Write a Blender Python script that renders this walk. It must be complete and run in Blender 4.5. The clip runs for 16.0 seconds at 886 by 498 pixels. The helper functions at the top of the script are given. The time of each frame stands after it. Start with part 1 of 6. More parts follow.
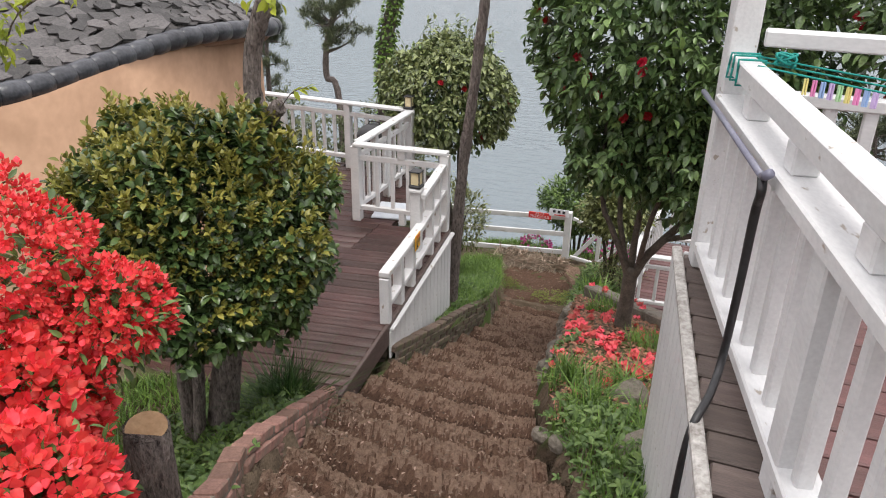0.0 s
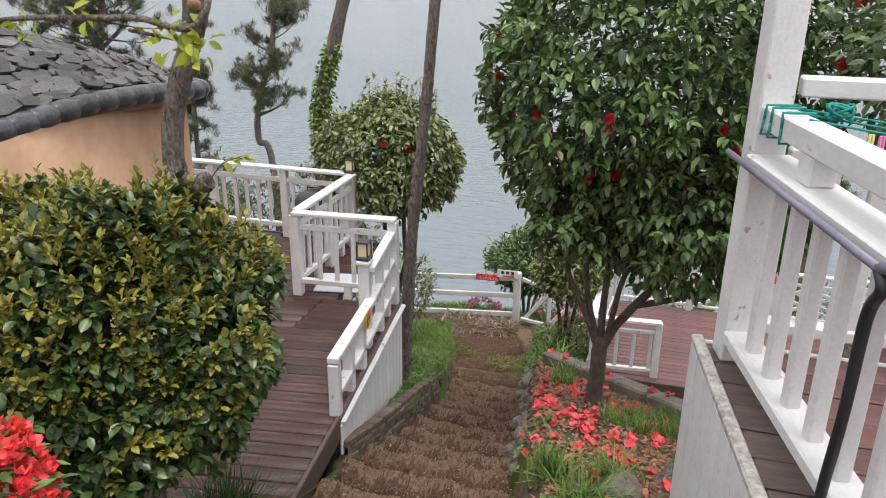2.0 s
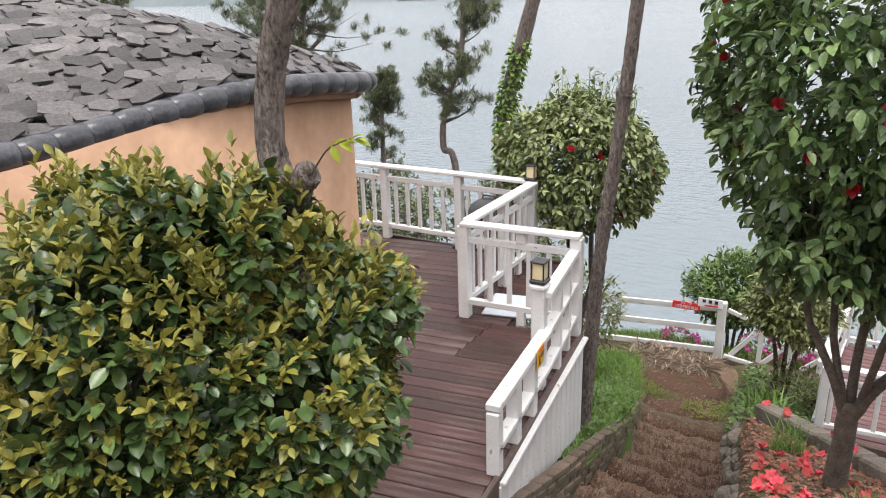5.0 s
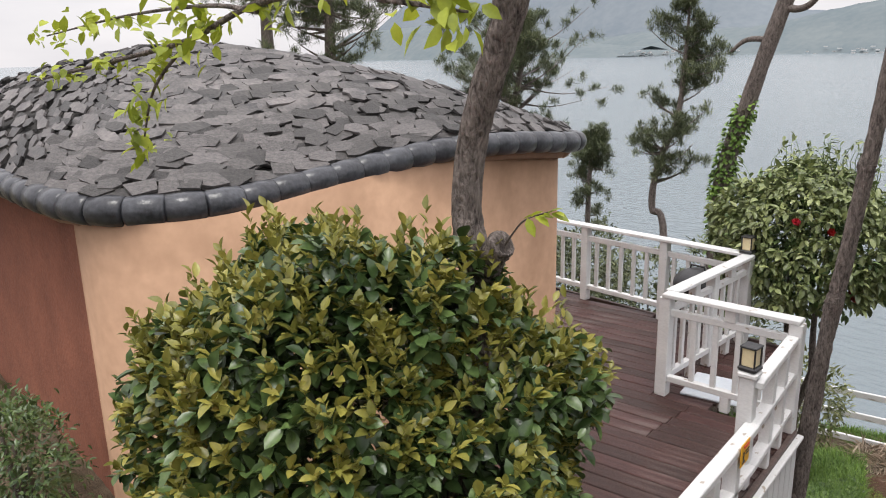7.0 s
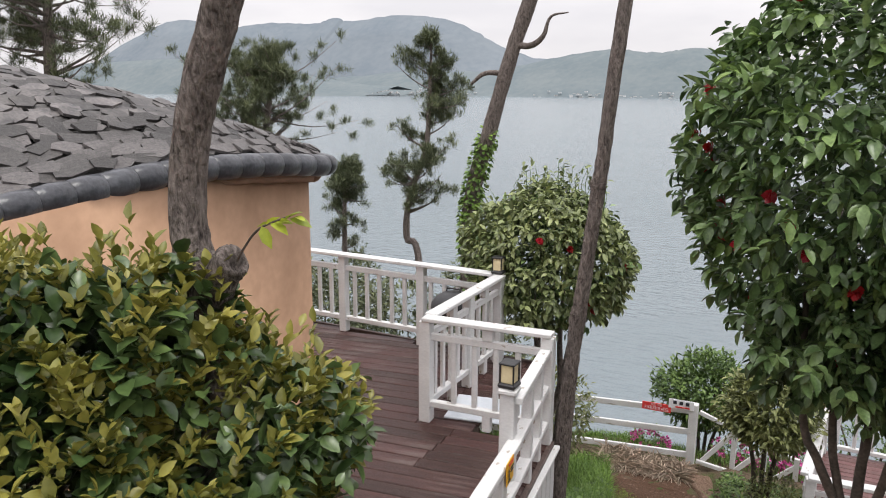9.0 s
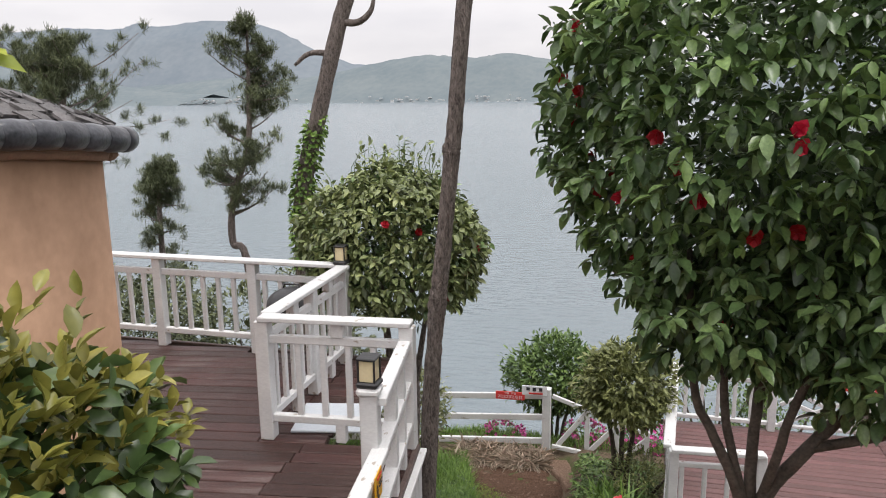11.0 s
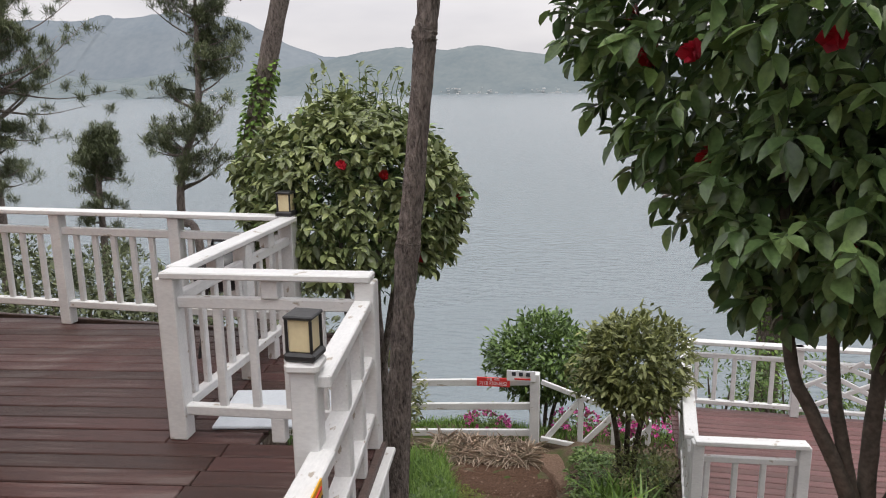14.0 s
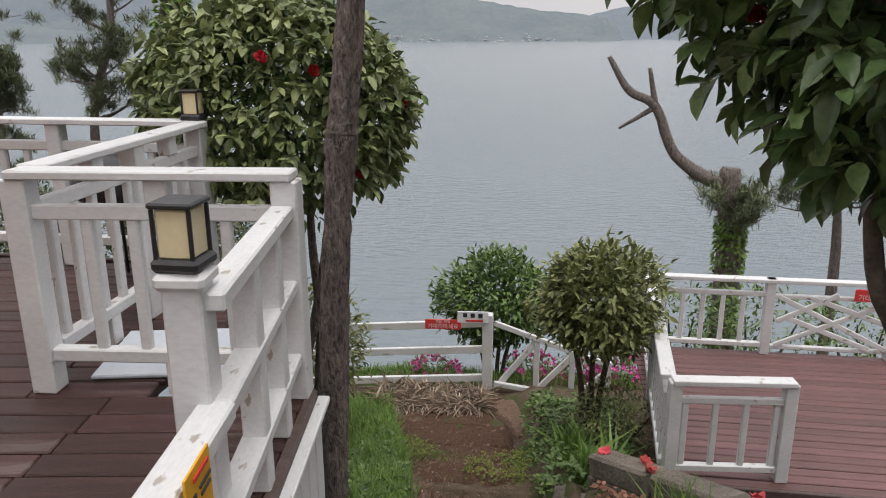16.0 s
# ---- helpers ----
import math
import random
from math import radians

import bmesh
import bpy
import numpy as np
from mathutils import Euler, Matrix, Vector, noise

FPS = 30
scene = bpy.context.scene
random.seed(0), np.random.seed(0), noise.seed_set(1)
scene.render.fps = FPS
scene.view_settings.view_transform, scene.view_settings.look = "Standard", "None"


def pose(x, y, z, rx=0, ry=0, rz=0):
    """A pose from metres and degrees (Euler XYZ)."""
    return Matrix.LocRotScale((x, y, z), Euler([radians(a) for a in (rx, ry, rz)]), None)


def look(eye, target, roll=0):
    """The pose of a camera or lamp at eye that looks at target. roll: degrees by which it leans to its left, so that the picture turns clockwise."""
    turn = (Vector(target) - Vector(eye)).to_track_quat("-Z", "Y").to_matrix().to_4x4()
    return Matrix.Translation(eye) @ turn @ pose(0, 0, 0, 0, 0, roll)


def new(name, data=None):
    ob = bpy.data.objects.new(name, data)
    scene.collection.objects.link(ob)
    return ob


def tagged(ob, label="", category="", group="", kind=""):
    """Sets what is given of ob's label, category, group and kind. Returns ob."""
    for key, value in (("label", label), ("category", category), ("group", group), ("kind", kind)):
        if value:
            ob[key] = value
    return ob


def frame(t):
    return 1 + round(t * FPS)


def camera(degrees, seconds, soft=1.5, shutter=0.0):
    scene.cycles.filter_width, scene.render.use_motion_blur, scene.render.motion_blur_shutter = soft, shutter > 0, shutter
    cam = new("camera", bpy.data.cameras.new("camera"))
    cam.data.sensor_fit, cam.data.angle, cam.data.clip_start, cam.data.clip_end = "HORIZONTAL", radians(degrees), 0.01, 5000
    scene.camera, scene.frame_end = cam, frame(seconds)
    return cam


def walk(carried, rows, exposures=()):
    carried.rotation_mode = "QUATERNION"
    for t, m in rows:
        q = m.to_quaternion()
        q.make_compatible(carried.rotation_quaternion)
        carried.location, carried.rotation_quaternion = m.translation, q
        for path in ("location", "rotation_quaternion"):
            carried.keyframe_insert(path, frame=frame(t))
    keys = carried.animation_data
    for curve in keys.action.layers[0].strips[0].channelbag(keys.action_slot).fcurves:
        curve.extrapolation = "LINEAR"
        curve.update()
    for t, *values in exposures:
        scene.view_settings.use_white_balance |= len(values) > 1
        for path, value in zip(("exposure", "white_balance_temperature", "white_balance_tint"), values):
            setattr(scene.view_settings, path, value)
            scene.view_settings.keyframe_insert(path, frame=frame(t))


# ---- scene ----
cam = camera(61.3, 16.0, soft=1.05)
PATH = [
    (0, (0.2, 1.46, 1.955), (-0.462, 3.153, 1.119), 1.0),
    (0.5, (0.139, 1.616, 1.905), (-0.412, 3.351, 1.077), 1.8),
    (1, (0.05, 1.775, 1.895), (-0.476, 3.535, 1.104), 1.7),
    (1.5, (-0.081, 1.865, 1.902), (-0.598, 3.655, 1.175), 1.1),
    (2, (-0.149, 2.003, 1.84), (-0.673, 3.805, 1.148), 0.7),
    (2.5, (-0.154, 2.21, 1.76), (-0.679, 4.003, 1.046), 0.2),
    (3, (-0.203, 2.377, 1.73), (-0.743, 4.158, 0.997), 0.6),
    (3.5, (-0.315, 2.578, 1.683), (-0.859, 4.351, 0.934), 0.3),
    (4, (-0.403, 2.723, 1.609), (-1.008, 4.47, 0.844), -0.8),
    (4.5, (-0.44, 2.912, 1.491), (-1.188, 4.626, 0.782), -1.3),
    (5, (-0.493, 3.007, 1.509), (-1.474, 4.622, 0.854), -1.7),
    (5.1, (-0.508, 3.003, 1.523), (-1.538, 4.595, 0.888), -2.0),
    (5.2, (-0.531, 3.013, 1.532), (-1.611, 4.575, 0.905), -1.9),
    (7.3, (-0.582, 3.149, 1.54), (-1.999, 4.466, 1.033), -1.3),
    (7.5, (-0.594, 3.155, 1.541), (-1.974, 4.51, 1.033), -0.8),
    (8, (-0.642, 3.204, 1.52), (-1.876, 4.702, 1.033), -0.5),
    (8.5, (-0.692, 3.24, 1.483), (-1.76, 4.859, 0.998), -0.2),
    (9, (-0.726, 3.405, 1.401), (-1.649, 5.128, 0.978), 0.3),
    (9.5, (-0.765, 3.597, 1.334), (-1.57, 5.385, 0.94), 0.4),
    (10, (-0.852, 3.747, 1.284), (-1.543, 5.585, 0.902), -0.3),
    (10.2, (-0.908, 3.791, 1.257), (-1.557, 5.642, 0.864), -0.5),
    (12.3, (-1.227, 4.563, 0.768), (-1.629, 6.475, 0.338), -0.5),
    (12.5, (-1.221, 4.663, 0.747), (-1.632, 6.566, 0.288), -0.3),
    (13, (-1.295, 4.859, 0.637), (-1.705, 6.761, 0.175), -0.7),
    (13.5, (-1.367, 5.042, 0.582), (-1.775, 6.942, 0.111), -1.1),
    (14, (-1.427, 5.235, 0.464), (-1.863, 7.139, 0.035), -0.8),
    (14.5, (-1.492, 5.456, 0.36), (-1.897, 7.373, -0.043), -1.0),
    (15, (-1.557, 5.621, 0.268), (-1.931, 7.546, -0.12), -1.6),
    (15.5, (-1.562, 5.832, 0.116), (-1.892, 7.747, -0.36), -1.0),
    (16, (-1.612, 5.995, 0.054), (-1.895, 7.895, -0.504), -0.2),
]
walk(cam, [(t, look(eye, target, roll)) for t, eye, target, roll in PATH],
     exposures=[(0, 0.55), (3, 0.55), (4.3, 0.9), (5.2, 0.9), (7.3, 0.5), (9, 0.52), (12.5, 0.42), (14, 0.32), (15.5, 0.17), (16, 0.17)])

# ---- light ----
world = bpy.data.worlds.new("sky")
scene.world = world
world.use_nodes = True
wn, wl = world.node_tree.nodes, world.node_tree.links
sky = wn.new("ShaderNodeTexSky")
sky.sky_type = "NISHITA"
sky.sun_disc = False
sky.sun_elevation, sky.sun_rotation = radians(74), radians(145)
hue = wn.new("ShaderNodeHueSaturation")
hue.inputs["Saturation"].default_value = 0.22
wl.new(sky.outputs[0], hue.inputs["Color"])
coord = wn.new("ShaderNodeTexCoord")
cmap = wn.new("ShaderNodeMapping")
cmap.inputs["Scale"].default_value = (2.2, 2.2, 9.0)
wl.new(coord.outputs["Generated"], cmap.inputs[0])
cloud = wn.new("ShaderNodeTexNoise")
cloud.inputs["Scale"].default_value = 1.6
cloud.inputs["Detail"].default_value = 5
wl.new(cmap.outputs[0], cloud.inputs["Vector"])
cramp = wn.new("ShaderNodeValToRGB")
cramp.color_ramp.elements[0].position, cramp.color_ramp.elements[0].color = 0.35, (6.5, 6.3, 6.6, 1)
cramp.color_ramp.elements[1].position, cramp.color_ramp.elements[1].color = 0.65, (7.85, 7.55, 7.7, 1)
wl.new(cloud.outputs[0], cramp.inputs[0])
cmix = wn.new("ShaderNodeMix")
cmix.data_type = "RGBA"
cmix.inputs[0].default_value = 0.85
wl.new(hue.outputs[0], cmix.inputs[6])
wl.new(cramp.outputs[0], cmix.inputs[7])
sep = wn.new("ShaderNodeSeparateXYZ")
wl.new(coord.outputs["Generated"], sep.inputs[0])
zen = wn.new("ShaderNodeMapRange")
zen.inputs["From Min"].default_value, zen.inputs["From Max"].default_value = 0.05, 0.9
zen.inputs["To Min"].default_value, zen.inputs["To Max"].default_value = 0.82, 1.75
wl.new(sep.outputs[2], zen.inputs[0])
grade = wn.new("ShaderNodeVectorMath")
grade.operation = "SCALE"
wl.new(cmix.outputs[2], grade.inputs[0])
wl.new(zen.outputs[0], grade.inputs["Scale"])
wl.new(grade.outputs[0], wn["Background"].inputs["Color"])
wn["Background"].inputs["Strength"].default_value = 0.11
sun = new("sun", bpy.data.lights.new("sun", "SUN"))
sun.data.energy, sun.data.angle, sun.data.color = 1.4, radians(25), (1.0, 0.97, 0.92)
sun.matrix_basis = look((0, 0, 30), (-5, 7, 0))


# ---- materials ----
def mat(name, c1, c2, scale=8.0, rough=0.6, bump=0.3, island=0.0, obj=0.0, stretch=(1, 1, 1), fine=60.0, spots=None, metal=0.0, spec=0.5, dist=0.01, trans=0.0):
    """Two-scale noise between c1 and c2, with relief; island/obj: value spread per island or object."""
    m = bpy.data.materials.new(name)
    m.use_nodes = True
    n, l = m.node_tree.nodes, m.node_tree.links
    p = n["Principled BSDF"]
    p.inputs["Roughness"].default_value, p.inputs["Metallic"].default_value = rough, metal
    p.inputs["Specular IOR Level"].default_value = spec
    tc = n.new("ShaderNodeTexCoord")
    mp = n.new("ShaderNodeMapping")
    mp.inputs["Scale"].default_value = stretch
    l.new(tc.outputs["Object"], mp.inputs[0])
    a = n.new("ShaderNodeTexNoise")
    a.inputs["Scale"].default_value, a.inputs["Detail"].default_value, a.inputs["Roughness"].default_value = scale, 6, 0.65
    l.new(mp.outputs[0], a.inputs["Vector"])
    b = n.new("ShaderNodeTexNoise")
    b.inputs["Scale"].default_value, b.inputs["Detail"].default_value = fine, 3
    l.new(mp.outputs[0], b.inputs["Vector"])
    av = n.new("ShaderNodeMath")
    av.operation = "MULTIPLY_ADD"
    av.inputs[1].default_value, av.inputs[2].default_value = 0.45, 0.0
    l.new(b.outputs[0], av.inputs[0])
    sm = n.new("ShaderNodeMath")
    sm.operation = "MULTIPLY_ADD"
    sm.inputs[1].default_value = 0.75
    l.new(a.outputs[0], sm.inputs[0])
    l.new(av.outputs[0], sm.inputs[2])
    r = n.new("ShaderNodeValToRGB")
    r.color_ramp.elements[0].position, r.color_ramp.elements[0].color = 0.38, (*c1, 1)
    r.color_ramp.elements[1].position, r.color_ramp.elements[1].color = 0.82, (*c2, 1)
    l.new(sm.outputs[0], r.inputs[0])
    col = r.outputs[0]
    if spots:
        sc, lo, hi, sp = spots
        s = n.new("ShaderNodeTexNoise")
        s.inputs["Scale"].default_value, s.inputs["Detail"].default_value = sc, 7
        l.new(mp.outputs[0], s.inputs["Vector"])
        mr = n.new("ShaderNodeMapRange")
        mr.inputs["From Min"].default_value, mr.inputs["From Max"].default_value = lo, hi
        l.new(s.outputs[0], mr.inputs[0])
        mx = n.new("ShaderNodeMix")
        mx.data_type = "RGBA"
        l.new(mr.outputs[0], mx.inputs[0])
        l.new(col, mx.inputs[6])
        mx.inputs[7].default_value = (*sp, 1)
        col = mx.outputs[2]
    if island or obj:
        if island:
            src = n.new("ShaderNodeNewGeometry").outputs["Random Per Island"]
        else:
            src = n.new("ShaderNodeObjectInfo").outputs["Random"]
        amt = island or obj
        mr2 = n.new("ShaderNodeMapRange")
        mr2.inputs["To Min"].default_value, mr2.inputs["To Max"].default_value = 1 - amt, 1 + amt
        l.new(src, mr2.inputs[0])
        hs = n.new("ShaderNodeHueSaturation")
        l.new(mr2.outputs[0], hs.inputs["Value"])
        mr3 = n.new("ShaderNodeMapRange")
        mr3.inputs["To Min"].default_value, mr3.inputs["To Max"].default_value = 0.5 + 0.02 * amt, 0.5 - 0.03 * amt
        l.new(src, mr3.inputs[0])
        l.new(mr3.outputs[0], hs.inputs["Hue"])
        l.new(col, hs.inputs["Color"])
        col = hs.outputs[0]
    l.new(col, p.inputs["Base Color"])
    if bump:
        bp = n.new("ShaderNodeBump")
        bp.inputs["Strength"].default_value, bp.inputs["Distance"].default_value = bump, dist
        l.new(sm.outputs[0], bp.inputs["Height"])
        l.new(bp.outputs[0], p.inputs["Normal"])
    if trans:
        out = n["Material Output"]
        t = n.new("ShaderNodeBsdfTranslucent")
        l.new(col, t.inputs[0])
        ms = n.new("ShaderNodeMixShader")
        ms.inputs[0].default_value = trans
        l.new(p.outputs[0], ms.inputs[1])
        l.new(t.outputs[0], ms.inputs[2])
        l.new(ms.outputs[0], out.inputs[0])
    return m


M_WHITE = mat("white_paint", (0.54, 0.54, 0.545), (0.72, 0.72, 0.715), 3.0, 0.5, 0.4, obj=0.05, spots=(14.0, 0.66, 0.70, (0.36, 0.32, 0.27)), dist=0.004, stretch=(0.6, 1.4, 1.4))
M_WORN = mat("flaking_paint", (0.16, 0.14, 0.12), (0.62, 0.60, 0.57), 18.0, 0.8, 0.6, fine=60)
M_DECK = mat("stained_deck_wood", (0.020, 0.009, 0.008), (0.088, 0.041, 0.034), 3.0, 0.42, 0.6, obj=0.28, spec=0.35, stretch=(1, 9, 9), fine=40, spots=(2.2, 0.56, 0.72, (0.11, 0.08, 0.072)))
M_DECK2 = mat("red_deck_wood", (0.075, 0.034, 0.032), (0.18, 0.088, 0.082), 3.0, 0.5, 0.5, obj=0.22, stretch=(1, 9, 9), fine=40)
M_GREYDECK = mat("weathered_deck_wood", (0.06, 0.045, 0.04), (0.19, 0.145, 0.125), 3.0, 0.65, 0.5, obj=0.2, stretch=(1, 9, 9), fine=40)
M_FASCIA = mat("dark_fascia_wood", (0.045, 0.03, 0.026), (0.12, 0.08, 0.07), 4.0, 0.6, 0.5, stretch=(6, 1, 6))
M_MAT = mat("coir_matting", (0.055, 0.031, 0.021), (0.20, 0.12, 0.083), 26.0, 0.95, 1.0, obj=0.08, fine=130, spots=(9.0, 0.60, 0.74, (0.30, 0.215, 0.16)), stretch=(1.8, 0.8, 1), dist=0.04, spec=0.1)
# Damp coir whose colour also carries the shade below each step.
M_DAMP_SHADE = mat("damp_shaded_coir", (0.03, 0.017, 0.012), (0.125, 0.073, 0.05), 26.0, 0.95, 1.0, fine=130, dist=0.04, spec=0.1)
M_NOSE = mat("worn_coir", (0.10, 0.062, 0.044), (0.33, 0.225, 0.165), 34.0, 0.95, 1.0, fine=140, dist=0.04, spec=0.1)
M_SOIL = mat("garden_soil", (0.045, 0.034, 0.024), (0.20, 0.15, 0.105), 6.0, 0.95, 1.0, fine=90, spots=(1.6, 0.50, 0.62, (0.07, 0.10, 0.03)), dist=0.03, spec=0.1)
M_BRICK = mat("worn_brick", (0.16, 0.085, 0.065), (0.38, 0.22, 0.175), 9.0, 0.85, 0.6, obj=0.30, fine=80, spots=(5.0, 0.55, 0.7, (0.13, 0.115, 0.085)))
M_OLDBRICK = mat("mossy_old_brick", (0.05, 0.036, 0.028), (0.20, 0.14, 0.105), 9.0, 0.9, 0.7, obj=0.3, fine=80, spots=(4.0, 0.52, 0.66, (0.09, 0.10, 0.045)))
M_STONE = mat("mossy_stone", (0.075, 0.062, 0.046), (0.27, 0.235, 0.19), 6.0, 0.9, 0.8, obj=0.2, fine=50, dist=0.02)
M_STUCCO = mat("peach_stucco", (0.36, 0.215, 0.132), (0.50, 0.312, 0.20), 1.3, 0.85, 0.25, fine=14, spots=(1.6, 0.52, 0.74, (0.30, 0.175, 0.105)))
M_RED = mat("red_stucco", (0.15, 0.05, 0.028), (0.25, 0.09, 0.05), 2.5, 0.9, 0.9, fine=35, dist=0.02)
M_SLATE = mat("grey_slate", (0.03, 0.029, 0.031), (0.15, 0.138, 0.13), 5.0, 0.55, 0.8, obj=0.6, fine=45)
M_SLATE_I = mat("grey_slate_far", (0.03, 0.029, 0.031), (0.15, 0.138, 0.13), 5.0, 0.55, 0.8, island=0.6, fine=45)
# Near-black roof underlay: its colour paints the shadow gaps between slates.
M_UNDER = mat("roof_gap_shade", (0.02, 0.02, 0.02), (0.06, 0.055, 0.05), 6.0, 0.9, 0.8)
M_TILE = mat("glazed_eave_tile", (0.018, 0.019, 0.023), (0.075, 0.078, 0.09), 5.0, 0.28, 0.4, obj=0.3, fine=40)
M_MORTAR = mat("mortar", (0.24, 0.15, 0.10), (0.36, 0.22, 0.15), 9.0, 0.9, 0.8)
M_BARK = mat("bark", (0.026, 0.022, 0.021), (0.36, 0.305, 0.275), 26.0, 0.95, 1.0, stretch=(1.5, 1.5, 0.5), fine=80, dist=0.05, spec=0.1)
M_BARK_SMOOTH = mat("smooth_bark", (0.03, 0.024, 0.019), (0.15, 0.12, 0.095), 14.0, 0.8, 0.6, fine=60)
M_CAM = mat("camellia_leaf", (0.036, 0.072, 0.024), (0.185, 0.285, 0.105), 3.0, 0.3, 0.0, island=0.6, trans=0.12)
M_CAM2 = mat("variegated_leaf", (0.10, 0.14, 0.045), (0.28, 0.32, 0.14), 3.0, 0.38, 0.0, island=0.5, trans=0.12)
M_BUSH = mat("bush_leaf", (0.024, 0.052, 0.017), (0.115, 0.18, 0.056), 3.0, 0.30, 0.0, island=0.5, trans=0.10)
M_SHOOT = mat("new_shoot_leaf", (0.15, 0.16, 0.03), (0.34, 0.315, 0.07), 3.0, 0.38, 0.0, island=0.45, trans=0.2)
M_LIME = mat("spring_leaf", (0.20, 0.26, 0.02), (0.42, 0.48, 0.05), 3.0, 0.5, 0.0, island=0.3, trans=0.35)
M_PINE = mat("pine_needle", (0.045, 0.062, 0.03), (0.15, 0.175, 0.08), 0.8, 0.6, 0.0, island=0.5, trans=0.1)
M_GREEN = mat("shrub_leaf", (0.05, 0.10, 0.028), (0.17, 0.26, 0.07), 2.0, 0.5, 0.0, island=0.45, trans=0.2)
M_OLIVE = mat("olive_shrub_leaf", (0.085, 0.11, 0.036), (0.28, 0.30, 0.115), 2.0, 0.45, 0.0, island=0.45, trans=0.2)
M_GRASS = mat("grass_blade", (0.05, 0.11, 0.018), (0.22, 0.36, 0.075), 1.2, 0.5, 0.0, island=0.4, trans=0.25)
M_DARKGRASS = mat("dark_grass_blade", (0.018, 0.05, 0.012), (0.07, 0.15, 0.035), 1.2, 0.4, 0.0, island=0.4, trans=0.1)
M_IVY = mat("ivy_leaf", (0.06, 0.13, 0.02), (0.20, 0.32, 0.06), 2.0, 0.45, 0.0, island=0.4, trans=0.2)
M_AZALEA = mat("azalea_petal", (0.66, 0.022, 0.022), (0.88, 0.11, 0.10), 3.0, 0.5, 0.0, island=0.22, trans=0.25)
M_PINK = mat("pink_petal", (0.50, 0.05, 0.25), (0.72, 0.14, 0.40), 3.0, 0.5, 0.0, island=0.3, trans=0.2)
M_CRIMSON = mat("camellia_petal", (0.26, 0.004, 0.01), (0.48, 0.02, 0.025), 20.0, 0.45, 0.0, obj=0.25, trans=0.15)
M_CORAL = mat("fallen_petal", (0.55, 0.035, 0.045), (0.80, 0.14, 0.13), 20.0, 0.5, 0.0, obj=0.35, trans=0.15)
M_STAMEN = mat("yellow_stamen", (0.6, 0.42, 0.05), (0.75, 0.55, 0.1), 20.0, 0.6, 0.0)
M_MOSS = mat("moss_tuft", (0.09, 0.12, 0.02), (0.26, 0.29, 0.07), 2.0, 0.8, 0.0, island=0.4, trans=0.1)
M_LITTER = mat("dry_leaf", (0.12, 0.045, 0.025), (0.36, 0.19, 0.11), 4.0, 0.8, 0.0, island=0.5)
M_BLACK = mat("black_metal", (0.012, 0.012, 0.013), (0.03, 0.03, 0.032), 12.0, 0.4, 0.2)
M_LAMP = mat("cream_lamp_glass", (0.66, 0.56, 0.34), (0.76, 0.66, 0.42), 4.0, 0.4, 0.0)
M_PIPE = mat("grey_purple_pipe", (0.13, 0.13, 0.18), (0.22, 0.22, 0.28), 6.0, 0.35, 0.1)
M_HOSE = mat("black_hose", (0.01, 0.01, 0.011), (0.03, 0.03, 0.032), 40.0, 0.35, 0.3)
M_ROPE = mat("teal_rope", (0.0, 0.16, 0.14), (0.01, 0.30, 0.25), 60.0, 0.7, 0.5)
M_SIGN_RED = mat("red_sign", (0.60, 0.03, 0.03), (0.68, 0.05, 0.045), 3.0, 0.5, 0.0)
M_SIGN_YEL = mat("yellow_sign", (0.72, 0.36, 0.01), (0.78, 0.42, 0.02), 3.0, 0.45, 0.0)
M_SIGN_WHITE = mat("sign_white", (0.70, 0.71, 0.74), (0.8, 0.8, 0.82), 3.0, 0.5, 0.0)
M_INK = mat("ink", (0.02, 0.02, 0.03), (0.05, 0.05, 0.06), 3.0, 0.5, 0.0)
M_PALE = mat("pale_board", (0.48, 0.52, 0.57), (0.62, 0.66, 0.70), 3.0, 0.35, 0.1)
# Both hill colours are paled and blued to paint in distance haze.
M_HILL = mat("hazed_far_hill", (0.15, 0.178, 0.205), (0.20, 0.225, 0.245), 0.004, 1.0, 0.0, fine=0.03, spec=0.0)
M_HILL2 = mat("hazed_nearer_hill", (0.135, 0.165, 0.18), (0.19, 0.215, 0.22), 0.006, 1.0, 0.0, fine=0.04, spec=0.0)
M_TOWN = mat("far_house_paint", (0.45, 0.45, 0.45), (0.6, 0.59, 0.58), 0.1, 0.8, 0.0, island=0.3)
M_LOG = mat("cut_wood", (0.30, 0.18, 0.09), (0.50, 0.33, 0.18), 14.0, 0.8, 0.4)
M_GLASS = mat("dark_window_glass", (0.03, 0.035, 0.04), (0.05, 0.055, 0.06), 2.0, 0.08, 0.0)


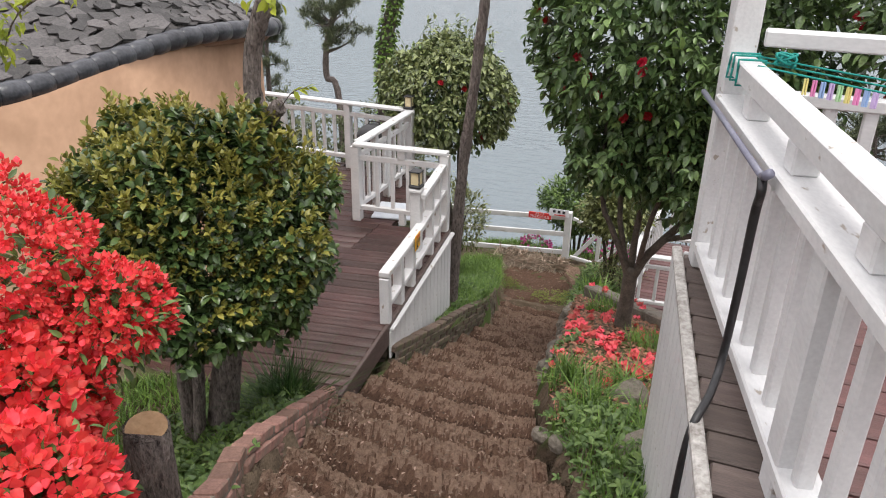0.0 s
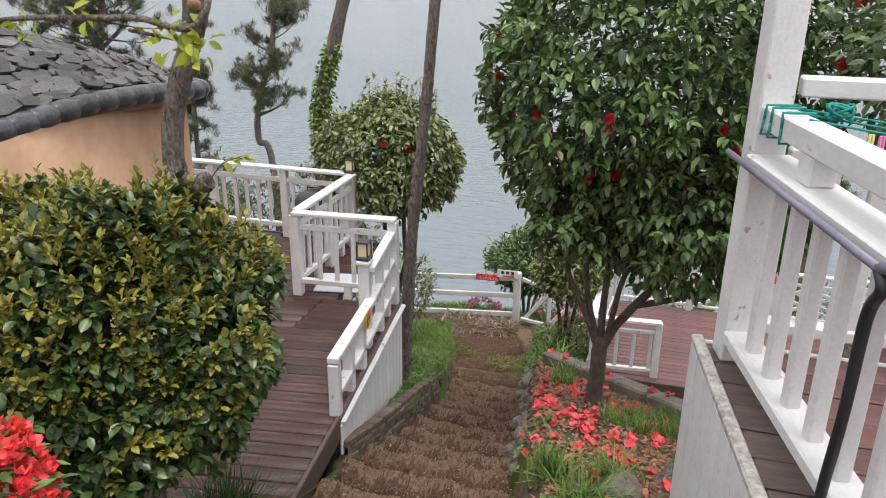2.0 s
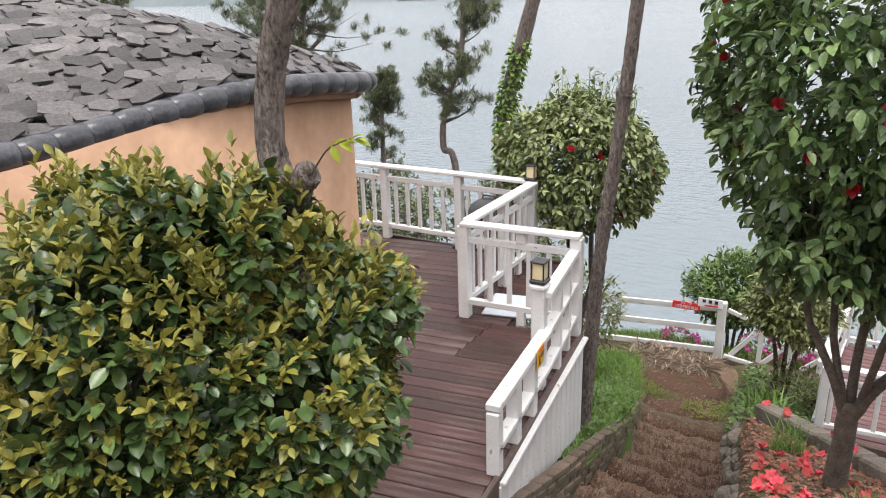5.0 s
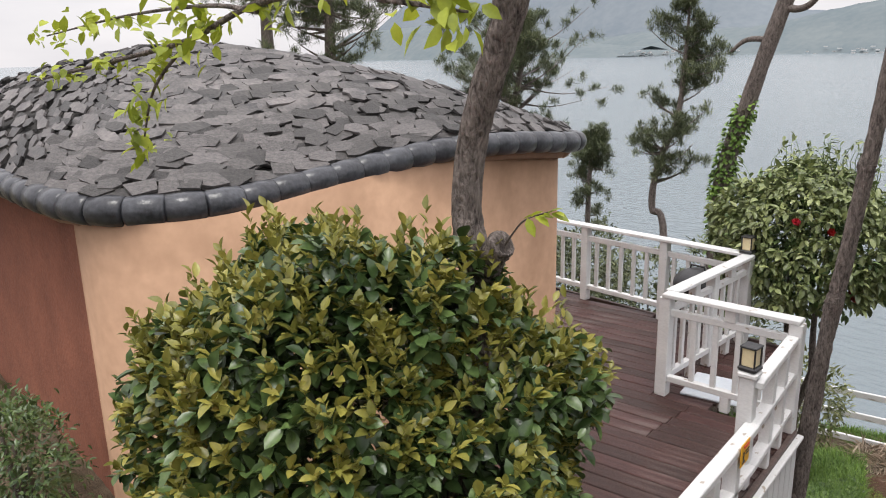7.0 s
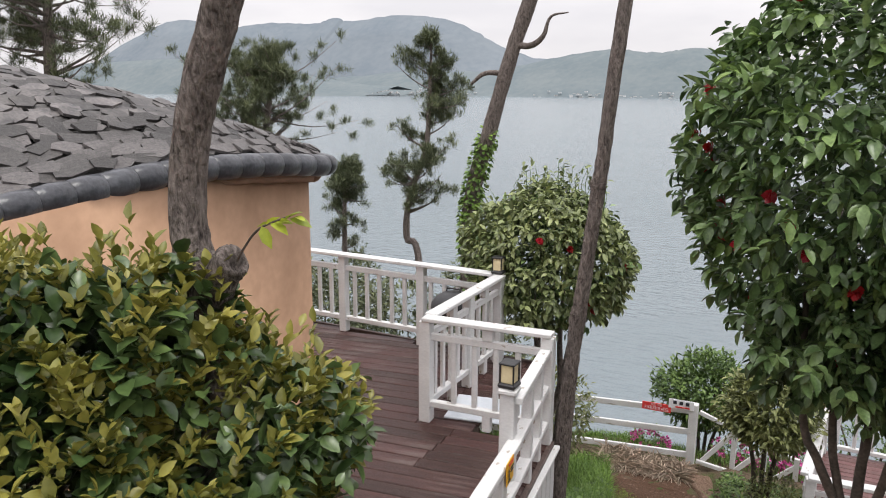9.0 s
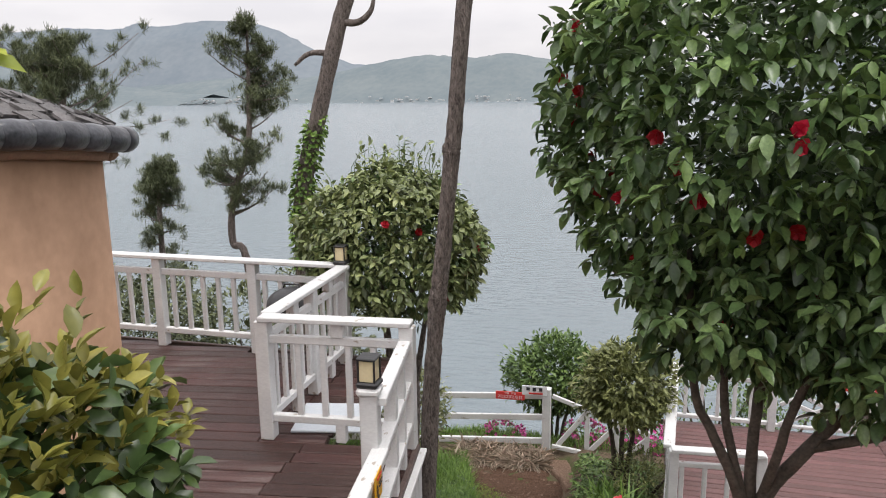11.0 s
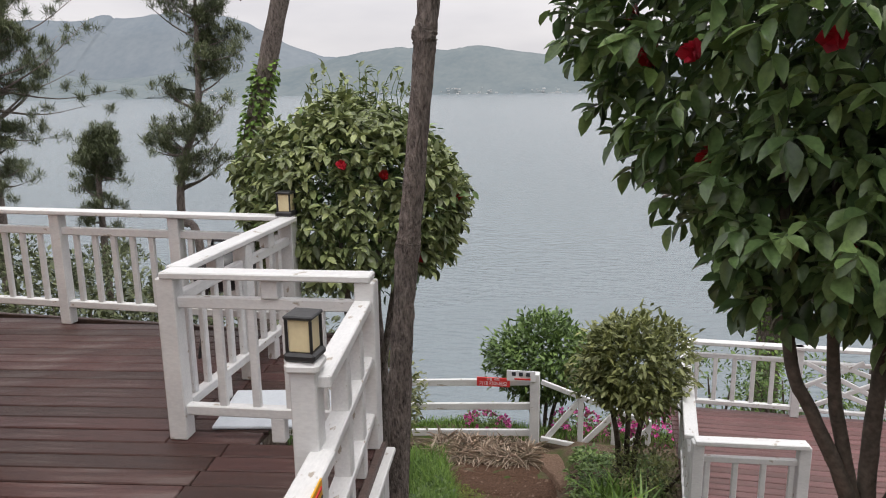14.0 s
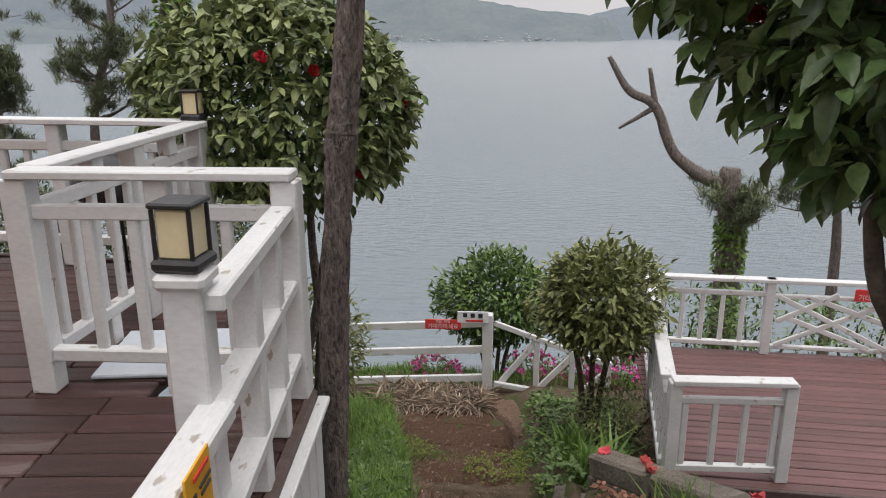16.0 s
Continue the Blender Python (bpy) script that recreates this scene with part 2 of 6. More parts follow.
def sea_material():
    m = bpy.data.materials.new("sea_water")
    m.use_nodes = True
    n, l = m.node_tree.nodes, m.node_tree.links
    p = n["Principled BSDF"]
    p.inputs["Base Color"].default_value = (0.165, 0.198, 0.215, 1)
    p.inputs["Roughness"].default_value = 0.22
    p.inputs["IOR"].default_value = 1.33
    tc = n.new("ShaderNodeTexCoord")
    mp = n.new("ShaderNodeMapping")
    mp.inputs["Rotation"].default_value = (0, 0, radians(20))
    mp.inputs["Scale"].default_value = (0.45, 1.25, 1)
    l.new(tc.outputs["Object"], mp.inputs[0])
    a = n.new("ShaderNodeTexNoise")
    a.inputs["Scale"].default_value, a.inputs["Detail"].default_value = 0.75, 5
    l.new(mp.outputs[0], a.inputs["Vector"])
    b = n.new("ShaderNodeTexNoise")
    b.inputs["Scale"].default_value, b.inputs["Detail"].default_value = 0.02, 4
    l.new(tc.outputs["Object"], b.inputs["Vector"])
    mr = n.new("ShaderNodeMapRange")
    mr.inputs["To Min"].default_value, mr.inputs["To Max"].default_value = 0.12, 0.24
    l.new(b.outputs[0], mr.inputs[0])
    l.new(mr.outputs[0], p.inputs["Roughness"])
    bp = n.new("ShaderNodeBump")
    bp.inputs["Strength"].default_value, bp.inputs["Distance"].default_value = 0.9, 0.7
    l.new(a.outputs[0], bp.inputs["Height"])
    l.new(bp.outputs[0], p.inputs["Normal"])
    return m


M_SEA = sea_material()


# ---- building helpers ----
def mesh_of(name, verts, faces, material, smooth=False):
    me = bpy.data.meshes.new(name)
    me.from_pydata([tuple(v) for v in verts], [], [tuple(f) for f in faces])
    if smooth:
        me.polygons.foreach_set("use_smooth", [True] * len(me.polygons))
    me.materials.append(material)
    me.update()
    return me


def thing(name, at, label, category, group="", kind=""):
    ob = new(name)
    ob.empty_display_size = 0.1
    ob.matrix_basis = Matrix.Translation(at)
    return tagged(ob, label, category, group, kind)


def under(ob, parent):
    """Parent ob while it keeps its place in the world."""
    m = Matrix.Identity(4)
    p = parent
    while p:
        m = p.matrix_basis if p.parent is None else p.parent.matrix_basis @ p.matrix_parent_inverse @ p.matrix_basis
        break
    ob.parent = parent
    ob.matrix_parent_inverse = m.inverted()
    return ob


def part(name, me, parent, label="", m=None):
    ob = new(name, me)
    if m is not None:
        ob.matrix_basis = m
    under(ob, parent)
    return tagged(ob, label)


def box_data(sx, sy, sz, c=0.006):
    """Chamfered box, centred; 24 corners."""
    c = min(c, sx * 0.3, sy * 0.3, sz * 0.3)
    hx, hy, hz = sx / 2, sy / 2, sz / 2
    v, f = [], []
    idx = {}
    for i in (-1, 1):
        for j in (-1, 1):
            for k in (-1, 1):
                for ax in range(3):
                    p = [i * (hx - c), j * (hy - c), k * (hz - c)]
                    p[ax] = (i * hx, j * hy, k * hz)[ax]
                    idx[i, j, k, ax] = len(v)
                    v.append(Vector(p))
    sg = (-1, 1)
    for ax in range(3):
        o = [a for a in range(3) if a != ax]
        for s in sg:
            q = []
            for a, b in ((-1, -1), (1, -1), (1, 1), (-1, 1)):
                key = [0, 0, 0]
                key[ax], key[o[0]], key[o[1]] = s, a, b
                q.append(idx[(*key, ax)])
            f.append(q)
        for a in sg:
            for b in sg:
                lo, hi = [0, 0, 0], [0, 0, 0]
                lo[ax], hi[ax] = -1, 1
                lo[o[0]] = hi[o[0]] = a
                lo[o[1]] = hi[o[1]] = b
                f.append([idx[(*lo, o[0])], idx[(*hi, o[0])], idx[(*hi, o[1])], idx[(*lo, o[1])]])
    for i in sg:
        for j in sg:
            for k in sg:
                f.append([idx[i, j, k, 0], idx[i, j, k, 1], idx[i, j, k, 2]])
    out = []
    for q in f:
        a, b, d = v[q[0]], v[q[1]], v[q[2]]
        mid = sum((v[t] for t in q), Vector()) / len(q)
        out.append(q if (b - a).cross(d - a).dot(mid) > 0 else q[::-1])
    return v, out


BOXES = {}


def box_mesh(name, sx, sy, sz, material, c=0.006):
    key = (name, round(sx, 3), round(sy, 3), round(sz, 3), material.name)
    if key not in BOXES:
        BOXES[key] = mesh_of(name, *box_data(sx, sy, sz, c), material)
    return BOXES[key]


def along(p, q, roll=0):
    """Pose at the middle of p-q whose x runs from p to q and whose z stays near up."""
    p, q = Vector(p), Vector(q)
    x = (q - p).normalized()
    up = Vector((0, 0, 1)) if abs(x.z) < 0.95 else Vector((0, 1, 0))
    y = up.cross(x).normalized()
    z = x.cross(y)
    m = Matrix((x, y, z)).transposed().to_4x4()
    m.translation = (p + q) / 2
    return m @ pose(0, 0, 0, roll)


def beam(name, p, q, w, h, material, parent, label="", c=0.006):
    """A squared timber from p to q, w wide across and h high."""
    return part(name, box_mesh(name, (Vector(q) - Vector(p)).length, w, h, material, c), parent, label, along(p, q))


def block(name, at, size, material, parent, label="", rz=0.0, c=0.006):
    return part(name, box_mesh(name, *size, material, c), parent, label, pose(*at, 0, 0, rz))


def tube_data(points, radii, n=10, wob=0.0, seed=0):
    rnd = random.Random(seed)
    pts = [Vector(p) for p in points]
    v, f = [], []
    side = None
    for i, p in enumerate(pts):
        d = (pts[min(i + 1, len(pts) - 1)] - pts[max(i - 1, 0)]).normalized()
        if side is None:
            side = d.cross(Vector((0.3, 0.9, 0.2))).normalized()
        side = (side - d * side.dot(d)).normalized()
        up = d.cross(side)
        for k in range(n):
            a = 2 * math.pi * k / n
            r = radii[i] * (1 + wob * (rnd.random() - 0.5))
            v.append(p + (side * math.cos(a) + up * math.sin(a)) * r)
    for i in range(len(pts) - 1):
        for k in range(n):
            f.append((i * n + k, i * n + (k + 1) % n, (i + 1) * n + (k + 1) % n, (i + 1) * n + k))
    f.append(tuple(range(n))[::-1])
    f.append(tuple((len(pts) - 1) * n + k for k in range(n)))
    return v, f


def spline(points, steps=6):
    """Catmull-Rom through the points (any tuple length)."""
    P = [np.array(p, float) for p in points]
    P = [2 * P[0] - P[1]] + P + [2 * P[-1] - P[-2]]
    out = []
    for i in range(1, len(P) - 2):
        for k in range(steps):
            t = k / steps
            a, b, c, d = P[i - 1:i + 3]
            out.append(0.5 * (2 * b + (c - a) * t + (2 * a - 5 * b + 4 * c - d) * t * t + (3 * b - a - 3 * c + d) * t ** 3))
    out.append(P[-2])
    return out


def limb(name, pts, material, parent, label="", n=10, steps=6, wob=0.12, seed=0):
    """A tapered bent branch through (x, y, z, radius) points."""
    s = spline(pts, steps)
    v, f = tube_data([p[:3] for p in s], [p[3] for p in s], n, wob, seed)
    return part(name, mesh_of(name, v, f, material, True), parent, label)


def leaves_mesh(name, base, axis, material, length, width, rng, fold=0.18, curl=0.15, side=None):
    """One small folded leaf at every base point, along its axis."""
    N = len(base)
    axis = axis / np.linalg.norm(axis, axis=1, keepdims=True)
    if side is None:
        side = np.cross(axis, np.array([0, 0, 1.0]) + rng.normal(0, 0.35, (N, 3)))
    side /= np.linalg.norm(side, axis=1, keepdims=True) + 1e-9
    up = np.cross(side, axis)
    L = (length * rng.uniform(0.65, 1.2, N))[:, None]
    W = L / length * width / 2
    def at(u, s, h):
        return base + axis * L * u + side * W * s + up * L * h
    vs = np.stack([at(0, 0, 0), at(0.28, 0.82, fold * 0.5), at(0.62, 0.85, fold * 0.4 - curl * 0.3), at(1, 0, -curl),
                   at(0.62, -0.85, fold * 0.4 - curl * 0.3), at(0.28, -0.82, fold * 0.5), at(0.3, 0, 0), at(0.64, 0, -curl * 0.3)], 1).reshape(-1, 3)
    quad = np.array([[1, 2, 7, 6], [6, 7, 4, 5]])
    tri = np.array([[0, 1, 6], [0, 6, 5], [2, 3, 7], [7, 3, 4]])
    o = (np.arange(N) * 8)[:, None, None]
    q, t = (o + quad).reshape(-1), (o + tri).reshape(-1)
    return raw_mesh(name, vs, np.concatenate([q, t]), [4] * (2 * N) + [3] * (4 * N), material)


def raw_mesh(name, verts, loops, sizes, material, smooth=True):
    me = bpy.data.meshes.new(name)
    me.vertices.add(len(verts))
    me.vertices.foreach_set("co", np.asarray(verts, np.float32).ravel())
    me.loops.add(len(loops))
    me.loops.foreach_set("vertex_index", np.asarray(loops, np.int32))
    sizes = np.asarray(sizes, np.int32)
    me.polygons.add(len(sizes))
    me.polygons.foreach_set("loop_start", np.concatenate([[0], np.cumsum(sizes)[:-1]]).astype(np.int32))
    me.polygons.foreach_set("loop_total", sizes)
    me.update(calc_edges=True)
    if smooth:
        me.polygons.foreach_set("use_smooth", [True] * len(me.polygons))
    me.materials.append(material)
    return me


def unit(rng, n):
    d = rng.normal(size=(n, 3))
    return d / np.linalg.norm(d, axis=1, keepdims=True)


def lumpy(d, k, seed):
    """A smooth factor round 1 over directions d."""
    r = np.random.default_rng(seed)
    w = r.normal(size=(7, 3)) * k
    ph = r.uniform(0, 6.28, 7)
    return 1 + 0.055 * np.sin(d @ w.T + ph).sum(1) / 1.3


def crown_points(rng, centre, radii, clusters, per, spread, seed, shell=0.22, k=3.5, low=-1.0, taper=0.0):
    """Leaf bases in twig clusters within a lumpy ellipsoid's outer shell, with their outward axes."""
    d = unit(rng, clusters * 2)
    d = d[d[:, 2] > low][:clusters]
    r = lumpy(d, k, seed) * (1 - np.abs(rng.normal(0, shell, len(d))).clip(0, 0.75))
    c = np.array(centre) + d * r[:, None] * np.array(radii) * np.stack([1 - taper * d[:, 2], 1 - taper * d[:, 2], np.ones(len(d))], 1)
    base = np.repeat(c, per, 0) + rng.normal(0, spread, (len(c) * per, 3))
    out = np.repeat(d / np.array(radii) * max(radii), per, 0)
    return base, out


def leafy(name, parent, centre, radii, clusters, per, spread, material, length, width, seed, shell=0.22, k=3.5, low=-1.0, droop=-0.25, loose=0.75, label="", taper=0.0):
    rng = np.random.default_rng(seed)
    b, o = crown_points(rng, centre, radii, clusters, per, spread, seed, shell, k, low, taper)
    ax = o / np.linalg.norm(o, axis=1, keepdims=True) + rng.normal(0, loose, b.shape) + np.array([0, 0, droop])
    return part(name, leaves_mesh(name, b, ax, material, length, width, rng), parent, label)


def broad_leaves(name, base, axis, material, length, width, rng, curl=0.16, fold=0.14, blunt=0.0):
    """Leaves with a rounded outline, a raised midrib fold and a bent tip, one at each base point."""
    N = len(base)
    axis = axis / (np.linalg.norm(axis, axis=1, keepdims=True) + 1e-9)
    side = np.cross(axis, np.array([0, 0, 1.0]) + rng.normal(0, 0.3, (N, 3)))
    side /= np.linalg.norm(side, axis=1, keepdims=True) + 1e-9
    up = np.cross(side, axis)
    L = (length * rng.uniform(0.6, 1.2, N))[:, None]
    W = L / length * width / 2
    bend = rng.uniform(0.3, 1.7, N)[:, None] * curl
    def at(u, w, h):
        return base + axis * L * u + side * W * w + up * L * (h * abs(w) * fold - bend * u * u)
    rows = ((0.2, 0.66), (0.48, 1.0), (0.78, 0.66 + blunt))
    vs = [at(0, 0, 0)]
    for u, w in rows:
        vs += [at(u, -w, 1), at(u, 0, 0), at(u, w, 1)]
    vs.append(at(1, 0, 0))
    vs = np.stack(vs, 1).reshape(-1, 3)
    quad = np.array([[1, 2, 5, 4], [2, 3, 6, 5], [4, 5, 8, 7], [5, 6, 9, 8]])
    tri = np.array([[0, 2, 1], [0, 3, 2], [7, 8, 10], [8, 9, 10]])
    o = (np.arange(N) * 11)[:, None, None]
    return raw_mesh(name, vs, np.concatenate([(o + quad).reshape(-1), (o + tri).reshape(-1)]), [4] * (4 * N) + [3] * (4 * N), material)


def twig_crown(name, parent, centre, radii, twigs, per, twig, material, length, width, seed, shell=0.18, k=4.0, low=-1.0, lift=0.0, droop=0.3, open_=0.9, taper=0.0, lumps=1.0, label="", blunt=0.0, shape=None):
    """Short twigs on a lumpy shell, each with leaves set round it in a spiral."""
    rng = np.random.default_rng(seed)
    d = unit(rng, twigs * 3)
    d = d[d[:, 2] > low][:twigs]
    n = len(d)
    r = (1 + (lumpy(d, k, shape or seed) - 1) * lumps) * (1 - np.abs(rng.normal(0, shell, n)).clip(0, 0.8))
    tp = np.stack([1 - taper * d[:, 2], 1 - taper * d[:, 2], np.ones(n)], 1)
    c = np.array(centre) + d * r[:, None] * np.array(radii) * tp
    ax = d + rng.normal(0, 0.4, (n, 3)) + np.array([0, 0, lift])
    ax /= np.linalg.norm(ax, axis=1, keepdims=True)
    s1 = np.cross(ax, rng.normal(size=(n, 3)))
    s1 /= np.linalg.norm(s1, axis=1, keepdims=True)
    s2 = np.cross(ax, s1)
    tl = twig * rng.uniform(0.6, 1.3, (n, 1))
    bs, axs = [], []
    for i in range(per):
        a = 2.4 * i + rng.normal(0, 0.25, (n, 1))
        rad = s1 * np.cos(a) + s2 * np.sin(a)
        bs.append(c + ax * tl * (i / per) + rng.normal(0, 0.004, (n, 3)))
        axs.append(ax * (1.25 - open_ + 0.5 * i / per) + rad * open_ + np.array([0, 0, -droop]))
    return part(name, broad_leaves(name, np.concatenate(bs), np.concatenate(axs), material, length, width, rng, blunt=blunt), parent, label)


def blades_mesh(name, base, height, width, material, rng, lean=0.45):
    """Bent grass blades, one at each base point."""
    N = len(base)
    a = rng.uniform(0, 6.28, N)
    out = np.stack([np.cos(a), np.sin(a), np.zeros(N)], 1)
    sd = np.stack([-np.sin(a), np.cos(a), np.zeros(N)], 1)
    h = (height * rng.uniform(0.45, 1.25, N))[:, None]
    ln = rng.uniform(0.1, lean * 2, N)[:, None]
    up = np.array([0, 0, 1.0])
    def at(u, s):
        return base + up * h * u * (1 - 0.25 * ln * u) + out * h * ln * u * u + sd * width * s * 0.5
    vs = np.stack([at(0, -1), at(0, 1), at(0.5, 0.9), at(0.5, -0.9), at(1, 0)], 1).reshape(-1, 3)
    o = (np.arange(N) * 5)[:, None]
    return raw_mesh(name, vs, np.concatenate([(o + np.array([[0, 1, 2, 3]])).ravel(), (o + np.array([[3, 2, 4]])).ravel()]), [4] * N + [3] * N, material)


# ---- lie of the land ----
YS = [-6, 0, 1.3, 3.27, 4.5, 5.5, 6.66, 7.9, 9.7, 11, 13, 14.3, 16]
ZS = [2.2, 0.75, 0.37, -0.2, -0.8, -1.35, -1.75, -2.3, -3.0, -3.5, -3.97, -4.15, -4.3]
LY, LX = [-6, 1, 3.35, 4.26, 5.43, 6.38, 8.58, 9.5, 10.5, 12.2, 13.2, 14.5], [-0.7, -0.75, -1.40, -1.70, -2.12, -2.2, -2.27, -2.30, -2.52, -2.95, -3.3, -3.4]
RY, RX = [-6, 1.5, 3.3, 4.34, 5.35, 6.33, 7.57, 9.22, 11.3, 13.4, 14.5], [0.5, 0.25, 0.0, -0.27, -0.65, -0.9, -1.09, -1.33, -1.66, -1.92, -2.0]
DECK = -1.35


def path_z(y):
    return np.interp(y, YS, ZS)


def left_x(y):
    return np.interp(y, LY, LX)


def right_x(y):
    return np.interp(y, RY, RX)


def deck_edge_x(y):
    return np.interp(y, [5.36, 6.5, 8.65, 8.75, 10.2], [-2.15, -2.28, -2.56, -3.0, -3.2])


def bed_z(y):
    return np.interp(y, [-6, 1.3, 3.3, 4.5, 5.3, 6.5, 8.0, 9.4, 10.4, 11.2, 13, 14.5, 16], [2.2, 0.35, -0.15, -0.6, -0.95, -1.33, -1.78, -2.35, -2.75, -3.25, -3.75, -4.1, -4.3])


def ground_z(x, y):
    """Height of the ground; arrays or numbers."""
    x, y = np.asarray(x, float), np.asarray(y, float)
    l, r = left_x(y), right_x(y)
    z_path = np.where(y < 11.3, path_z(y + 0.66) - 0.14, path_z(y) - 0.01)
    k = np.clip((l - x) / 1.0, 0, 1)
    z_front = (path_z(y) + 0.06) * (1 - k) + k * np.minimum(path_z(y) + 0.06, -1.3)
    z_strip = path_z(y) + np.interp(y, [6.5, 7.3, 8.4, 9.6, 10.4, 12.0], [0.02, 0.04, 0.12, 0.32, 0.30, 0.10])
    z_under = np.minimum(path_z(y) - 0.3, -1.9) - 0.25 * np.clip(-2.6 - x, 0, 6)
    z_left = np.where(y < 5.15, z_front, np.where(x < deck_edge_x(y) - 0.05, np.where(y < 12, z_under, path_z(y) - 0.2 * np.clip(-3.6 - x, 0, 9)), np.where(y < 6.5, path_z(y) - 0.05, z_strip)))
    kr = np.clip((x - r) / 0.18, 0, 1)
    z_right = path_z(y) * (1 - kr) + bed_z(y) * kr
    drop = np.clip((x - 0.2 - np.interp(y, [7.6, 10.3], [0.45, -1.6])) / 0.25, 0, 1)
    z_right = np.where((y > 7.6) & (y < 10.9), z_right * (1 - drop) + np.minimum(z_right, -3.35) * drop, z_right)
    z_right = np.where((y >= 10.9) & (x > -0.75), np.minimum(z_right, -3.5), z_right)
    z = np.where(x < l, z_left, np.where(x > r, z_right, z_path))
    cliff = np.clip(y - 14.7, 0, 40)
    return z - np.where(cliff > 0, 0.35 * cliff + 0.05 * cliff ** 2, 0)


def make_ground():
    xs = np.concatenate([np.linspace(-60, -14, 12), np.arange(-13, -6, 0.5), np.arange(-6, 2.5, 0.09), np.arange(2.5, 12, 0.5), np.linspace(13, 60, 12)])
    ys = np.concatenate([np.linspace(-40, -6, 8), np.arange(-5, 0, 0.5), np.arange(0, 16, 0.09), np.arange(16, 42, 0.6)])
    X, Y = np.meshgrid(xs, ys)
    Z = ground_z(X, np.clip(Y, -6, 99))
    rng = np.random.default_rng(4)
    fine = (np.abs(X) < 7) & (Y > 0)
    Z = Z + np.where(fine, rng.normal(0, 0.012, Z.shape), rng.normal(0, 0.05, Z.shape))
    nx, ny = len(xs), len(ys)
    v = np.stack([X, Y, Z], -1).reshape(-1, 3)
    i = (np.arange(ny - 1)[:, None] * nx + np.arange(nx - 1)).ravel()
    q = np.stack([i, i + 1, i + nx + 1, i + nx], 1)
    return tagged(new("ground", raw_mesh("ground", v, q.ravel(), [4] * len(q), M_SOIL)), "brown garden soil sloping down to the sea", "ground", kind="structure")


make_ground()
sea = tagged(new("water", mesh_of("water", [(-4800, -300, -33), (4800, -300, -33), (4800, 4900, -33), (-4800, 4900, -33)], [(0, 1, 2, 3)], M_SEA)), "calm grey-blue sea with small ripples", "sea", kind="structure")


def hill(name, pts, y, depth, material, label):
    """A far ridge whose crest passes through the (x, height) points."""
    s = spline(pts, 8)
    rng = np.random.default_rng(len(pts))
    v, f = [], []
    for p in s:
        h = p[1] + rng.normal(0, 2)
        for u, w in ((0, 0), (0.35, 0.33), (0.7, 0.72), (1, 1), (1.5, 0.6)):
            v.append((p[0] + rng.normal(0, 3), y + depth * u, -34 + (h + 34) * w + (rng.normal(0, 2) if 0 < u < 1 else 0)))
    for i in range(len(s) - 1):
        for k in range(4):
            a = i * 5 + k
            f.append((a, a + 5, a + 6, a + 1))
    return tagged(new(name, mesh_of(name, v, f, material, True)), label, "hill", kind="structure")


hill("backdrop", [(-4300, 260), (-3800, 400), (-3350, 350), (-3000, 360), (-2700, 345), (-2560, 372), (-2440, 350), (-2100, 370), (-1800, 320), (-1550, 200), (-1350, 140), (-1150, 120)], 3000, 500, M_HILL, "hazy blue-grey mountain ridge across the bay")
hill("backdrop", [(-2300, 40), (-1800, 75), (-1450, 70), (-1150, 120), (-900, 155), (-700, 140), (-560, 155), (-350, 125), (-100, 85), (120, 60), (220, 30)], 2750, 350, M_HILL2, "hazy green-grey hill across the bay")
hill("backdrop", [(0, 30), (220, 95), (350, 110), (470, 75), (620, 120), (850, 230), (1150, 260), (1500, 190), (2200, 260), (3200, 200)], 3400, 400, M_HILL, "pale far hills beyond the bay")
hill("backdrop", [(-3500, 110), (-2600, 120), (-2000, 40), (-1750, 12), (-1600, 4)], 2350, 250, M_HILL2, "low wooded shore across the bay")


def far_town():
    rng = np.random.default_rng(8)
    vs, fs = [], []
    for i in range(150):
        x = rng.choice([rng.normal(-1650, 130), rng.uniform(-1100, 100)])
        y = 2720 + rng.uniform(-15, 60)
        z = -32 + (y - 2720) * rng.uniform(0.1, 0.5)
        w, h = rng.uniform(2.5, 6), rng.uniform(2, 4)
        n = len(vs)
        vs += [(x + a * w, y + b * w, z + c * h) for c in (0, 1) for a, b in ((-1, -1), (1, -1), (1, 1), (-1, 1))]
        fs += [tuple(n + k for k in q) for q in ((4, 5, 6, 7), (0, 1, 5, 4), (1, 2, 6, 5), (2, 3, 7, 6), (3, 0, 4, 7))]
    return tagged(new("far_village", mesh_of("far_village", vs, fs, M_TOWN)), "tiny white houses of a village across the bay", "village", kind="stuff")


far_town()

# ---- stairs ----
NOSES = [-0.6, 0.1, 0.75, 1.4, 2.05, 2.65, 3.2, 3.6, 3.97, 4.47, 5.02, 5.5, 5.96, 6.47, 6.98, 7.45, 7.92, 8.4, 8.88, 9.36, 9.84, 10.35, 10.9, 11.5]
stairs = thing("stairs", (-1.5, 6, -1.6), "garden steps covered with brown coir matting", "stairs", kind="structure")


